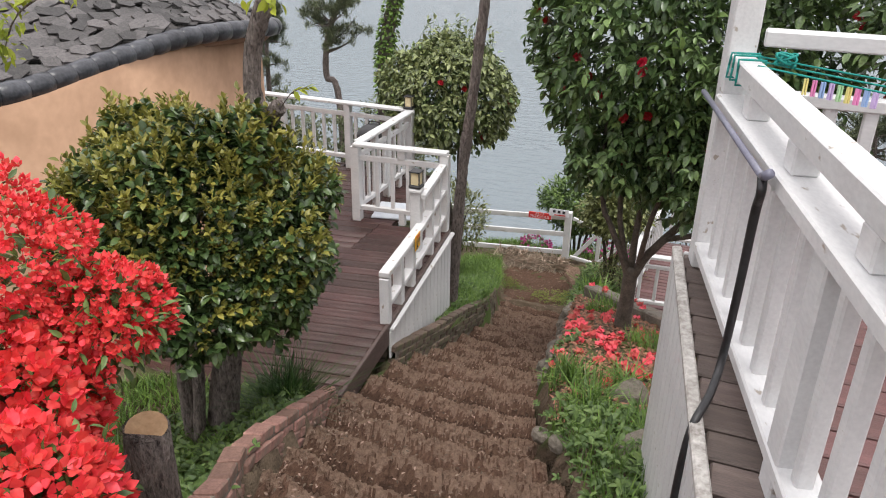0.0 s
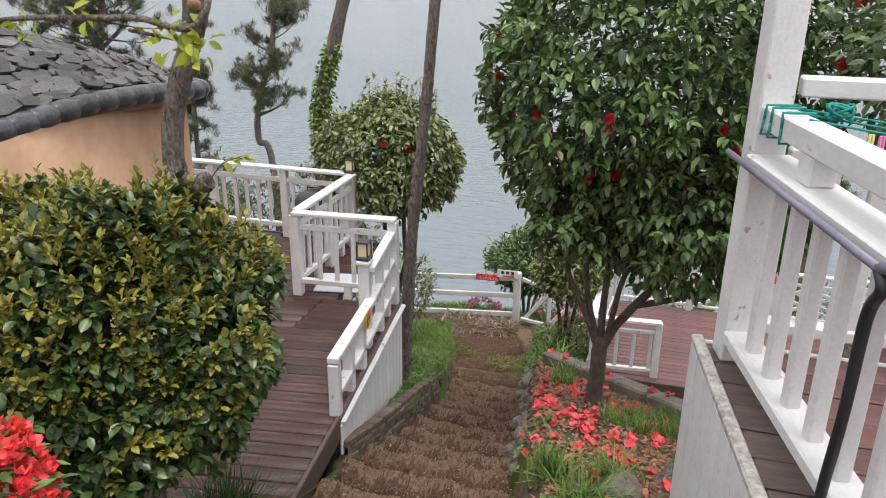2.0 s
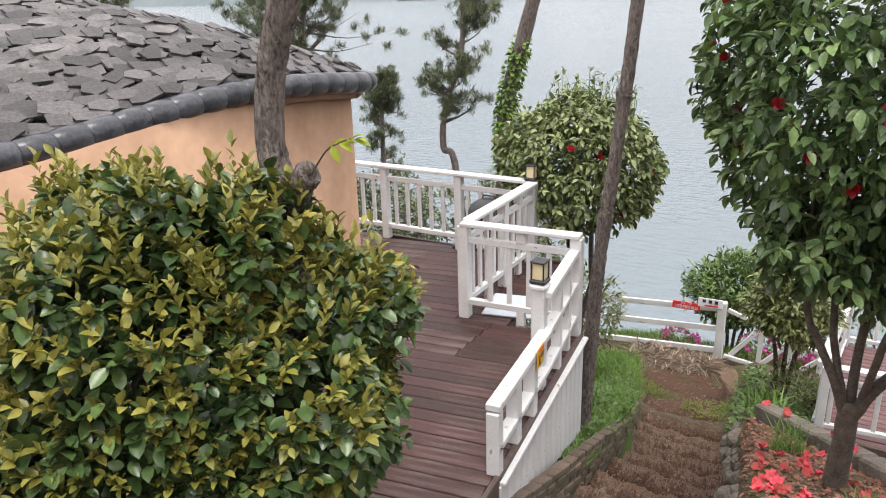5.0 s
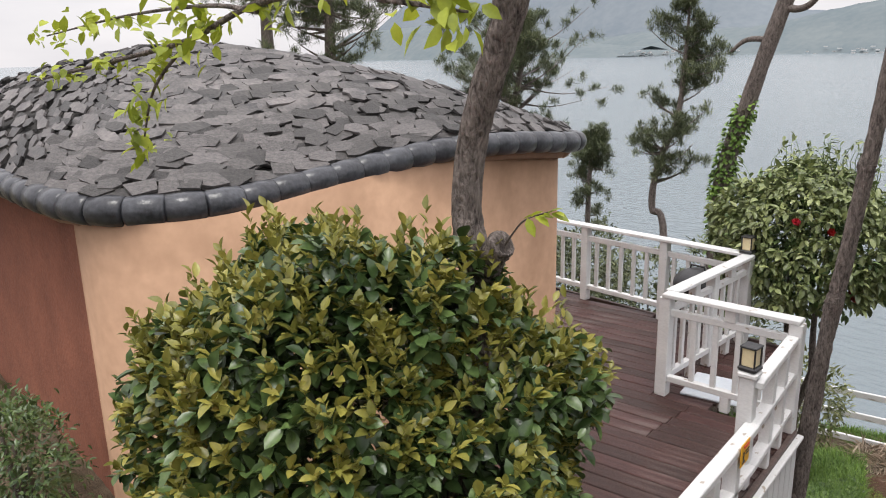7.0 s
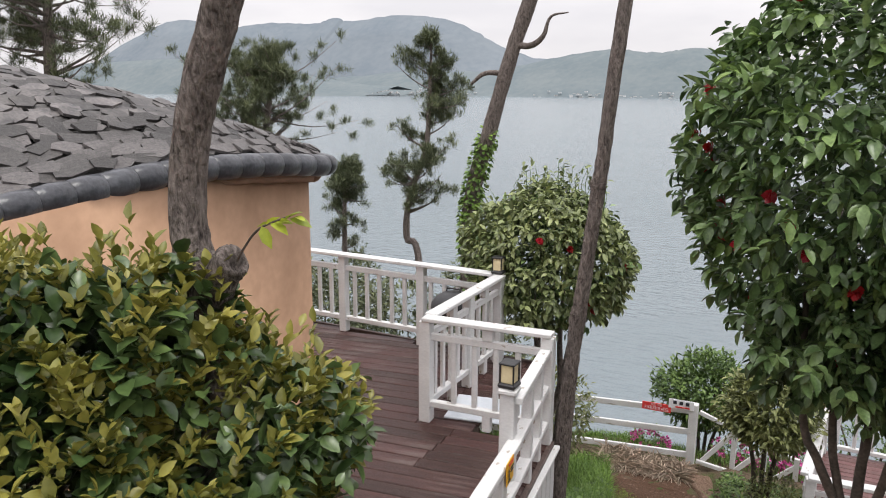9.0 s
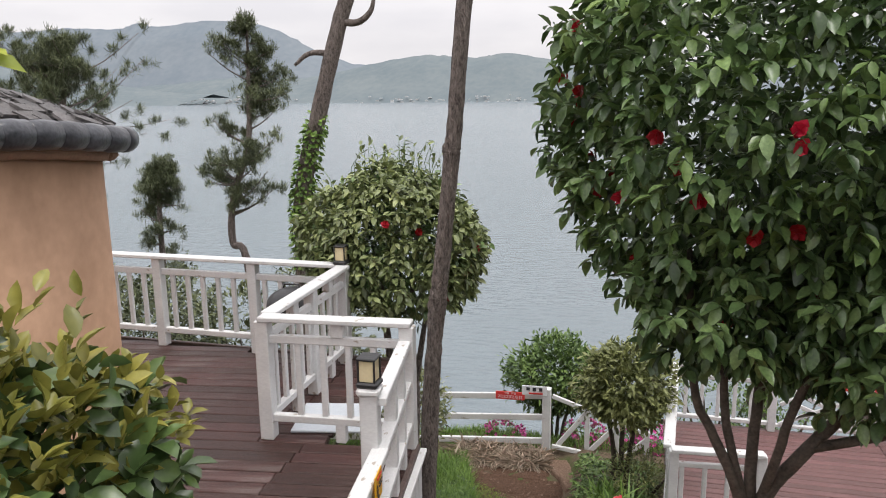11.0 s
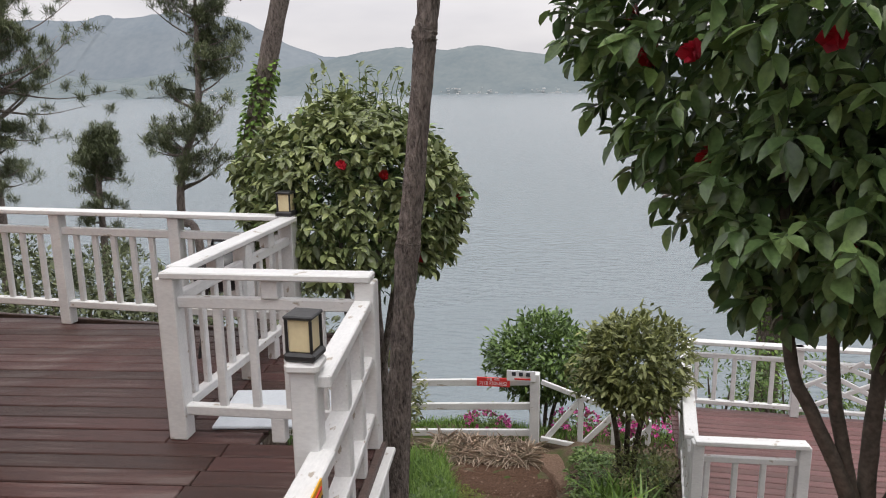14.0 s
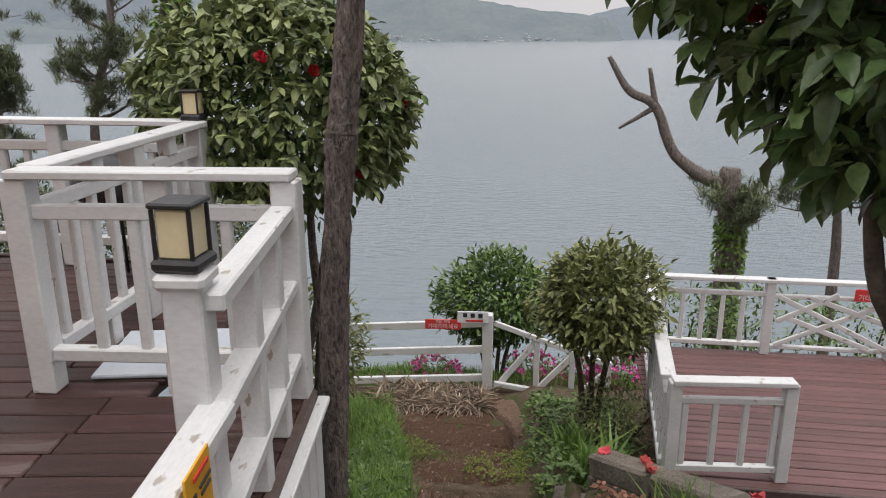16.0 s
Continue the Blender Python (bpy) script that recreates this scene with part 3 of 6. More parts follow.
def step_mesh(i, y0, y1, z1):
    """One matted tread: brown behind, darkened for damp and for the upper step's shade, frayed pale fibre along its
    worn, sagging front edge.
    """
    rng = np.random.default_rng(50 + i)
    dy = y1 - y0
    prof = [(y0 - 0.03, 0.028)] + [(y0 + dy * u, 0.014 - 0.012 * u) for u in (0.12, 0.24, 0.36, 0.46, 0.55, 0.63, 0.70, 0.77)]
    prof += [(y1 - 0.085, 0.010), (y1 - 0.05, 0.020), (y1 - 0.02, 0.012), (y1 + 0.004, -0.022), (y1 + 0.012, -0.07), (y1 + 0.014, -0.14), (y1 + 0.02, -0.34)]
    m, n = len(prof), 150
    wave = rng.normal(0, 1, 6)
    v, f, pick = [], [], []
    fray = 0.68 + 0.07 * np.sin(np.arange(n) * 0.14 + wave[4]) + 0.06 * np.sin(np.arange(n) * 0.53 + wave[5]) + rng.normal(0, 0.05, n)
    for k in range(n + 1):
        u = k / n
        w = 0.024 * (wave[0] * math.sin(3 * u + wave[1]) + 0.6 * wave[2] * math.sin(8 * u + wave[3])) + 0.008 * rng.normal()
        sag = -0.03 * math.sin(math.pi * u) + 0.014 * math.sin(21 * u + wave[5])
        for y, h in prof:
            xl, xr = float(left_x(y)), float(right_x(y)) + 0.02
            v.append((xl + (xr - xl) * u, y + w, z1 + h + sag + 0.006 * rng.normal()))
    for k in range(n):
        for j in range(m - 1):
            a = k * m + j
            f.append((a, a + 1, a + m + 1, a + m)[::-1])
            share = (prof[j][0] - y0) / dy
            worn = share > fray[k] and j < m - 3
            # 2 = tread back and riser foot: damp plus shade put into the colour
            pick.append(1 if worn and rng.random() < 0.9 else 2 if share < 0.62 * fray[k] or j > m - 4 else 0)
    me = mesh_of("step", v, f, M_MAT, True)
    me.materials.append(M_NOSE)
    me.materials.append(M_DAMP_SHADE)
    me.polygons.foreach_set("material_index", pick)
    return me


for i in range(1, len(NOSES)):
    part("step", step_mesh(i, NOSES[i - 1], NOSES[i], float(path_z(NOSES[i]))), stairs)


def matting(ya, yb, xl, xr, lift, material, seed, label=""):
    """A strip of matting laid on the path, its edges tucked down and its weave uneven."""
    n, m = 22, 30
    rng = np.random.default_rng(seed)
    ph = rng.uniform(0, 6, 3)
    v = []
    for b in range(m + 1):
        for a in range(n + 1):
            y = ya + (yb - ya) * b / m
            x = xl(y) + (xr(y) - xl(y)) * a / n
            edge = min(a, n - a, b, m - b)
            z = float(path_z(y)) + lift + 0.012 * math.sin(9 * y + ph[0]) + 0.01 * math.sin(7 * x + ph[1]) + 0.004 * rng.normal()
            v.append((x + 0.012 * math.sin(11 * y + ph[2]), y, z - (0.07 if edge == 0 else 0.012 if edge == 1 else 0)))
    f = [(b * (n + 1) + a, b * (n + 1) + a + 1, (b + 1) * (n + 1) + a + 1, (b + 1) * (n + 1) + a) for b in range(m) for a in range(n)]
    part("mat", mesh_of("mat", v, f, material, True), stairs, label)


matting(11.46, 12.45, lambda y: float(left_x(y)) + 0.03, lambda y: float(right_x(y)) - 0.05, 0.015, M_MAT, 70)
matting(12.38, 13.1, lambda y: float(left_x(y)) + 0.05, lambda y: float(right_x(y)) - 0.05, 0.028, M_MAT, 71)
matting(13.04, 13.9, lambda y: -3.2, lambda y: -2.1, 0.02, M_MAT, 72)
matting(12.75, 13.85, lambda y: -2.3 + 0.4 * (13.85 - y), lambda y: -1.98 + 0.4 * (13.85 - y), 0.06, M_NOSE, 73, "pale coarse strip of matting")

# ---- decks ----
deck = thing("deck", (-4, 8, DECK), "dark red-brown stained timber deck beside the house", "deck", kind="structure")


def planks(parent, y0, y1, xl, xr, z, width, material, seam=None, gap=0.011, thick=0.028, lean=0.0, pivot=0.0, end=None):
    """Rows of boards from y0 to y1 along x; lean: degrees by which they turn about the line x = pivot; end: y that none passes."""
    rnd = random.Random(3)
    slope = math.tan(radians(lean))
    y = y0
    while y < y1:
        ym = y + width / 2
        a, b = xl(ym), xr(ym)
        if slope:
            b = xr(ym + slope * (b - pivot))
            b = min(b, pivot + (end - ym) / slope)
        cuts = [a, b] if not seam or b - a < 0.3 else sorted([a, min(max(seam(ym), a + 0.1), b - 0.05), b])
        for p, q in zip(cuts, cuts[1:]):
            if q - p > 0.06:
                block("plank", ((p + q) / 2, ym + slope * ((p + q) / 2 - pivot), z - thick / 2 + rnd.uniform(-0.002, 0.002)), ((q - p) / math.cos(radians(lean)) - 0.004, width - gap, thick), material, parent, rz=lean + rnd.uniform(-0.05, 0.05))
        y += width


planks(deck, 5.2, 10.9, lambda y: -4.70 if y < 8.12 else -8.0, lambda y: float(deck_edge_x(y)) - 0.01 if y < 8.66 else -3.2, DECK, 0.142, M_DECK, lambda y: -3.56 + 0.25 * math.sin(int(y / 0.71) * 2.4), lean=9.0, pivot=-3.5, end=10.2)
block("joist", (-4.0, 7.7, DECK - 0.09), (1.4, 5.0, 0.1), M_FASCIA, deck)
block("joist", (-3.0, 7.05, DECK - 0.095), (0.6, 3.1, 0.1), M_FASCIA, deck)
beam("front_fascia", (-4.7, 5.0, DECK - 0.09), (-2.16, 5.40, DECK - 0.09), 0.03, 0.2, M_FASCIA, deck)
beam("fascia", (-2.15, 5.42, DECK - 0.085), (-2.27, 6.5, DECK - 0.085), 0.035, 0.2, M_FASCIA, deck, "dark brown edge board")
beam("edge_board", (-2.27, 6.5, DECK - 0.02), (-2.55, 8.66, DECK - 0.02), 0.04, 0.05, M_FASCIA, deck, "dark brown edge board")
beam("back_fascia", (-8, 10.24, DECK - 0.09), (-3.2, 10.24, DECK - 0.09), 0.04, 0.2, M_FASCIA, deck)

skirt = thing("deck_skirting", (-2.4, 7.5, -2.3), "white painted vertical boards closing the deck side", "skirting", kind="structure")
for i in range(15):
    y = 6.55 + i * 0.146
    x = float(deck_edge_x(y)) + 0.03
    zb = float(np.interp(y, [6.5, 7.3, 8.7], [-1.66, -1.95, -2.35]))
    block("board", (x, y, (DECK - 0.06 + zb) / 2), (0.022, 0.138, DECK - 0.06 - zb), M_WHITE, skirt, rz=7.4)
beam("cap", (-2.24, 6.5, DECK - 0.045), (-2.51, 8.68, DECK - 0.045), 0.05, 0.03, M_WHITE, skirt)

RAILS = "white deck railings"


def railing(name, p, q, z, posts, rails, step, balz, label, post=0.09, cap=0.12, bal=0.045):
    """A timber railing from p to q over the floor z. posts: fractions with their heights; rails: (height, width, thickness); balz: baluster heights."""
    p, q = Vector((*p, 0)), Vector((*q, 0))
    t = thing(name, (*(p.lerp(q, 0.5))[:2], z), label, "railing", RAILS)
    ang = math.degrees(math.atan2(q.y - p.y, q.x - p.x))
    for u, h in posts:
        c = p.lerp(q, u)
        block("post", (c.x, c.y, z + h / 2), (post, post, h), M_WHITE, t, rz=ang)
    for h, w, th in rails:
        beam("rail", (p.x, p.y, z + h - th / 2), (q.x, q.y, z + h - th / 2), w, th, M_WHITE, t)
    if step:
        n = max(1, round((q - p).length / step))
        for i in range(n):
            u = (i + 0.5) / n
            if all(abs(u - a) * (q - p).length > 0.07 for a, _ in posts):
                c = p.lerp(q, u)
                block("baluster", (c.x, c.y, z + (balz[0] + balz[1]) / 2), (bal, bal * 0.75, balz[1] - balz[0]), M_WHITE, t, rz=ang)
    return t


def middle(t, p, q, z, u, top, low):
    """A short spacer under the cap and a foot under the lowest rail, u along from p to q."""
    c = Vector((*p, 0)).lerp(Vector((*q, 0)), u)
    ang = math.degrees(math.atan2(q[1] - p[1], q[0] - p[0]))
    block("spacer", (c.x, c.y, z + top), (0.09, 0.07, 0.1), M_WHITE, t, rz=ang)
    block("foot", (c.x, c.y, z + low / 2), (0.075, 0.06, low), M_WHITE, t, rz=ang)


STD = [(0.915, 0.12, 0.035), (0.78, 0.045, 0.06), (0.19, 0.06, 0.055)]
across = railing("railing", (-3.64, 8.52), (-2.56, 8.62), DECK, [(0.02, 0.88), (0.97, 0.88)], STD, 0.17, (0.16, 0.75), "white timber corner railing across the deck end", post=0.1)
seaward = railing("railing", (-3.62, 8.60), (-3.66, 10.1), DECK, [(0.5, 0.88), (0.98, 0.88)], STD, 0.15, (0.16, 0.75), "white timber railing running towards the sea")
railing("railing", (-8.0, 10.14), (-3.74, 10.14), DECK, [(0.1, 0.88), (0.31, 0.88), (0.56, 0.88), (0.80, 0.88)], STD, 0.165, (0.16, 0.75), "white timber railing along the sea side")
middle(across, (-3.64, 8.52), (-2.56, 8.62), DECK, 0.52, 0.83, 0.14)
middle(seaward, (-3.62, 8.60), (-3.66, 10.1), DECK, 0.27, 0.83, 0.14)
middle(seaward, (-3.62, 8.60), (-3.66, 10.1), DECK, 0.74, 0.83, 0.14)
side = railing("railing", (-2.44, 7.62), (-2.60, 8.58), DECK, [(0.38, 0.74), (0.72, 0.74)], [(0.79, 0.085, 0.05), (0.50, 0.085, 0.045), (0.2, 0.085, 0.045)], 0, (0, 0), "white timber railing with three flat rails above the steps", post=0.075)
railing("railing", (-2.30, 6.50), (-2.44, 7.62), DECK, [(0.03, 0.44), (0.36, 0.44), (0.68, 0.44)], [(0.50, 0.095, 0.05), (0.2, 0.085, 0.045)], 0, (0, 0), "low white timber railing at the deck edge", post=0.085)


def lantern(at, label):
    t = thing("lantern", at, label, "lantern", "square lanterns on railing posts")
    x, y, z = at
    block("base", (x, y, z + 0.017), (0.122, 0.122, 0.034), M_BLACK, t, c=0.01)
    block("shade", (x, y, z + 0.094), (0.088, 0.088, 0.124), M_LAMP, t, "cream glass panes")
    for a in (-1, 1):
        for b in (-1, 1):
            block("frame_bar", (x + a * 0.047, y + b * 0.047, z + 0.094), (0.011, 0.011, 0.126), M_BLACK, t)
    block("top", (x, y, z + 0.165), (0.112, 0.112, 0.015), M_BLACK, t)
    return t


lp = thing("lamp_post", (-2.50, 7.64, DECK), "short white post with a rounded cap carrying a lantern", "post")
block("shaft", (-2.50, 7.64, DECK + 0.405), (0.1, 0.1, 0.81), M_WHITE, lp, rz=7)
block("cap", (-2.50, 7.64, DECK + 0.825), (0.13, 0.13, 0.045), M_WHITE, lp, rz=7, c=0.018)
lantern((-2.50, 7.64, DECK + 0.848), "black framed lantern with cream glass on a post")
fc = thing("corner_post", (-3.69, 10.13, DECK), "white corner post of the deck railing", "post")
block("shaft", (-3.69, 10.13, DECK + 0.46), (0.11, 0.11, 0.92), M_WHITE, fc)
lantern((-3.69, 10.13, DECK + 0.918), "black framed lantern with cream glass on the corner post")
board = thing("board", (-3.2, 8.9, DECK), "pale blue-white board lying on the deck", "board")
block("panel", (-3.25, 8.92, DECK + 0.012), (0.62, 0.5, 0.02), M_PALE, board, rz=12)


# ---- wide gate fence at the foot of the path ----
fence = thing("fence", (-3.4, 14.2, -4.2), "white three-rail timber fence closing the path end", "fence")
for h in (-3.24, -3.57, -3.94):
    beam("rail", (-6.2, 13.95, h - 0.24), (-2.26, 14.2, h), 0.045, 0.09, M_WHITE, fence)
for x, zz in ((-2.3, -3.12), (-4.5, -3.3), (-6.1, -3.4)):
    block("post", (x, 14.1 + (x + 2.3) * 0.06 + 0.08, zz - 0.55), (0.12, 0.12, 1.1), M_WHITE, fence)
sl = thing("fence", (-1.6, 14.2, -4.0), "white sloping fence with slanted bars", "fence")
beam("rail", (-2.22, 14.2, -3.24), (-0.9, 14.35, -3.75), 0.05, 0.06, M_WHITE, sl)
beam("rail", (-2.22, 14.2, -4.02), (-0.9, 14.35, -4.25), 0.05, 0.06, M_WHITE, sl)
for i in range(3):
    x = -1.72 + i * 0.42
    block("post", (x, 14.27, -3.75 - i * 0.12), (0.07, 0.06, 0.62), M_WHITE, sl)
    beam("slanted_bar", (x - 0.42, 14.25, -4.02 - i * 0.09), (x, 14.27, -3.46 - i * 0.17), 0.04, 0.07, M_WHITE, sl)


def words(body, m, size, material, parent):
    cu = bpy.data.curves.new("lettering", "FONT")
    cu.body, cu.size, cu.align_x, cu.align_y, cu.extrude = body, size, "CENTER", "CENTER", 0.0006
    ob = new("lettering", cu)
    bpy.context.view_layer.update()
    me = bpy.data.meshes.new_from_object(ob.evaluated_get(bpy.context.evaluated_depsgraph_get()))
    bpy.data.objects.remove(ob)
    me.materials.clear()
    me.materials.append(material)
    return part("lettering", me, parent, "", m)


def warning_sign(x, y, z, label, rz=3.6):
    s = thing("warning_sign", (x, y, z), label, "sign", "red warning signs")
    block("plate", (x, y, z), (0.42, 0.012, 0.12), M_SIGN_RED, s, rz=rz, c=0.002)
    words("기대지마세요", pose(x, y - 0.009, z - 0.024, 90, 0, rz), 0.066, M_SIGN_WHITE, s)
    words("위험  위험", pose(x, y - 0.009, z + 0.036, 90, 0, rz), 0.04, M_SIGN_WHITE, s)
    return s


warning_sign(-2.82, 14.08, -3.24, "red warning plate with white lettering on the fence")
pl = thing("notice", (-2.48, 14.08, -3.13), "small white notice board on the fence post", "sign")
block("plate", (-2.47, 14.1, -3.14), (0.36, 0.014, 0.14), M_SIGN_WHITE, pl, rz=3.6, c=0.002)
for i in range(3):
    block("text_bar", (-2.56 + i * 0.09, 14.088, -3.115), (0.05, 0.006, 0.05), M_INK, pl, rz=3.6, c=0.001)
block("text_bar", (-2.45, 14.09, -3.18), (0.2, 0.006, 0.02), M_SIGN_RED, pl, rz=3.6, c=0.001)

st = thing("caution_sticker", (-2.36, 7.2, -1.0), "yellow caution plate with a slipping figure symbol", "sign")


def sticker():
    rz = 97.5
    c = Vector((-2.339, 7.30, -0.895))
    block("plate", c, (0.15, 0.006, 0.15), M_SIGN_YEL, st, rz=rz, c=0.001)
    d = Vector((math.cos(radians(rz)), math.sin(radians(rz)), 0))
    nrm = Vector((0.006, 0.0, 0))
    for u, h, w, t, m in ((0.01, 0.05, 0.09, 0.012, M_SIGN_RED), (0.03, 0.015, 0.07, 0.008, M_INK), (0.03, -0.005, 0.06, 0.008, M_INK), (-0.03, -0.05, 0.05, 0.01, M_INK), (-0.035, -0.02, 0.014, 0.04, M_INK), (-0.035, 0.012, 0.014, 0.014, M_INK)):
        block("text_bar", c + d * u + nrm + Vector((0, 0, h)), (w, 0.004, t), m, st, rz=rz, c=0.001)


sticker()

# ---- upper deck with its railing ----
UZ = 0.56
RA, RB = Vector((0.18, 4.6, 0)), Vector((0.18 + 0.22 * 5.0, -0.4, 0))


def rail_pt(s, off=0.0):
    """A point s metres from the corner post along the railing, off metres outwards."""
    d = (RB - RA).normalized()
    return RA + d * s + Vector((d.y, -d.x, 0)) * off


def skirt_x(y):
    """Line of the terrace edge outside the railing."""
    return 0.07 + 0.145 * (4.6 - y)


upper = thing("upper_deck", (2, 2.5, UZ), "red-brown timber terrace with weathered edge planks", "deck", kind="structure")
planks(upper, -0.5, 4.68, lambda y: skirt_x(y) + 0.03, lambda y: rail_pt((4.6 - y) / 0.977).x + 0.03, UZ, 0.14, M_GREYDECK)
planks(upper, -0.5, 4.68, lambda y: rail_pt((4.6 - y) / 0.977).x + 0.035, lambda y: 4.2, UZ, 0.14, M_DECK2)
block("joist", (2.6, 2.1, UZ - 0.09), (2.6, 5.0, 0.1), M_FASCIA, upper)
usk = thing("terrace_skirting", (0.1, 3, 0), "white painted vertical boards under the terrace edge", "skirting", kind="structure")
for i in range(36):
    c = Vector((skirt_x(4.62 - i * 0.138), 4.62 - i * 0.138, 0))
    zb = float(bed_z(c.y)) - 0.15
    block("board", (c.x, c.y, (UZ + zb) / 2), (0.022, 0.132, UZ - zb), M_WHITE, usk, rz=8.3)
beam("cap", (skirt_x(4.68) + 0.006, 4.68, UZ + 0.016), (skirt_x(-0.3) + 0.006, -0.3, UZ + 0.016), 0.042, 0.03, M_WORN, usk, "flaking weathered edge strip")
for i in range(24):
    block("board", (0.16 + i * 0.14, 4.72, -0.15), (0.132, 0.022, 1.4), M_WHITE, usk)

ur = thing("terrace_railing", (0.5, 2.5, UZ), "white flaking timber railing round the terrace", "railing", RAILS)
ang = math.degrees(math.atan2(RB.y - RA.y, RB.x - RA.x))
for s in (1.42, 2.84, 4.3):
    c = rail_pt(s)
    block("post", (c.x, c.y, UZ + 0.35), (0.1, 0.1, 0.70), M_WHITE, ur, rz=ang)
block("corner_post", (RA.x, RA.y, UZ + 1.3), (0.105, 0.105, 2.6), M_WHITE, ur, rz=ang)
for z, w, th in ((0.868, 0.085, 0.07), (0.725, 0.14, 0.05), (0.10, 0.11, 0.045)):
    beam("rail", (*rail_pt(0.05)[:2], UZ + z), (*rail_pt(5)[:2], UZ + z), w, th, M_WHITE, ur)
for s in (0.42, 1.0, 1.6, 2.2, 2.8):
    c = rail_pt(s)
    block("spacer", (c.x, c.y, UZ + 0.792), (0.09, 0.075, 0.085), M_WHITE, ur, rz=ang)
for i in range(30):
    s = 0.2 + i * 0.165
    if all(abs(s - a) > 0.08 for a in (0, 1.42, 2.84, 4.3)):
        c = rail_pt(s)
        block("baluster", (c.x, c.y, UZ + 0.41), (0.042, 0.045, 0.59), M_WHITE, ur, rz=ang)
fr = thing("terrace_railing", (1.7, 4.62, UZ), "white timber railing on the sea side of the terrace", "railing", RAILS)
for z, w, th in ((0.96, 0.09, 0.06), (0.74, 0.06, 0.05), (0.13, 0.07, 0.045)):
    beam("rail", (0.26, 4.62, UZ + z), (4.2, 4.62, UZ + z), w, th, M_WHITE, fr)
for i in range(28):
    block("baluster", (0.4 + i * 0.14, 4.62, UZ + 0.44), (0.05, 0.04, 0.58), M_WHITE, fr)
for x in (1.6, 3.0):
    block("post", (x, 4.62, UZ + 0.48), (0.09, 0.09, 0.96), M_WHITE, fr)

pipe = thing("conduit", (0.3, 3.6, 1.3), "grey plastic conduit with a black hose strapped on the railing", "pipe")
a0, a1 = rail_pt(-0.04, 0.1), rail_pt(1.02, 0.1)
v, f = tube_data([(a0.x, a0.y, 1.295), (a1.x, a1.y, 1.295)], [0.0105, 0.0105], 12)
part("tube", mesh_of("tube", v, f, M_PIPE, True), pipe)
b1 = rail_pt(1.08, 0.1)
hp = [(a1.x, a1.y, 1.295, 0.014), (b1.x - 0.01, b1.y + 0.03, 1.26, 0.013), (0.302, 3.60, 1.18, 0.014), (0.300, 3.60, 0.95, 0.013), (0.294, 3.61, 0.70, 0.013), (0.275, 3.50, 0.625, 0.013), (0.238, 3.38, 0.56, 0.013), (0.228, 3.37, 0.30, 0.013), (0.228, 3.37, -0.2, 0.013)]
limb("hose", hp, M_HOSE, pipe, "black ribbed hose", n=10, wob=0)
v, f = tube_data([(a1.x, a1.y, 1.295), (b1.x, b1.y, 1.325)], [0.014, 0.014], 10)
part("joint", mesh_of("joint", v, f, M_PIPE, True), pipe, "grey plastic joint")

rope = thing("clothesline", (0.3, 4.4, 1.55), "teal rope knotted round the railing top and stretched over the terrace", "rope")
d = (RB - RA).normalized()
for k, s in enumerate((0.10, 0.15, 0.24)):
    c = rail_pt(s)
    ring = []
    for j in range(17):
        a = 2 * math.pi * j / 16
        o = Vector((d.y, -d.x, 0)) * (0.05 * (1 if math.cos(a) > 0.0 else -1) * min(1, abs(math.cos(a)) * 1.5))
        ring.append((c.x + o.x + d.x * 0.02 * math.sin(a + k), c.y + o.y, UZ + 0.868 + 0.045 * max(-1, min(1, 1.5 * math.sin(a)))))
    v, f = tube_data(ring, [0.0042] * 17, 6)
    part("loop", mesh_of("loop", v, f, M_ROPE, True), rope)
for k in range(3):
    c = rail_pt(0.2 + 0.06 * k)
    v, f = tube_data([(c.x + (3.6 * u), c.y + 0.12 - 0.25 * u - k * 0.05, UZ + 0.905 - 0.12 * math.sin(math.pi * u) - 0.04 * k * u) for u in np.linspace(0, 1, 12)], [0.0038] * 12, 6)
    part("line", mesh_of("line", v, f, M_ROPE, True), rope)
coil = [(c.x + 0.09 + 0.035 * math.cos(a * 2.3), c.y + 0.1 + 0.02 * math.sin(a * 3.1), UZ + 0.92 + 0.02 * math.sin(a * 1.7)) for a in np.linspace(0, 14, 60)]
v, f = tube_data(coil, [0.0045] * 60, 6)
part("knot", mesh_of("knot", v, f, M_ROPE, True), rope)
PEGS = [mat("peg_" + n, c, tuple(min(1, k * 1.15) for k in c), 5, 0.4, 0) for n, c in (("yellow", (0.75, 0.68, 0.25)), ("pink", (0.75, 0.25, 0.5)), ("blue", (0.3, 0.45, 0.7)), ("lilac", (0.55, 0.42, 0.68)), ("green", (0.4, 0.65, 0.35)))]
for i in range(9):
    u = 0.045 + i * 0.0075
    x, y, z = c.x + 3.6 * u, c.y + 0.12 - 0.25 * u - 0.1, UZ + 0.905 - 0.12 * math.sin(math.pi * u) - 0.03
    t = thing("clothes_peg", (x, y, z), "small coloured plastic clothes peg on the teal rope", "clothes peg", "clothes pegs")
    block("jaw", (x - 0.004, y, z - 0.008), (0.006, 0.012, 0.055), PEGS[i % 5], t, rz=8 * i, c=0.001)
    block("jaw", (x + 0.004, y + 0.002, z - 0.008), (0.006, 0.012, 0.055), PEGS[i % 5], t, rz=8 * i + 6, c=0.001)

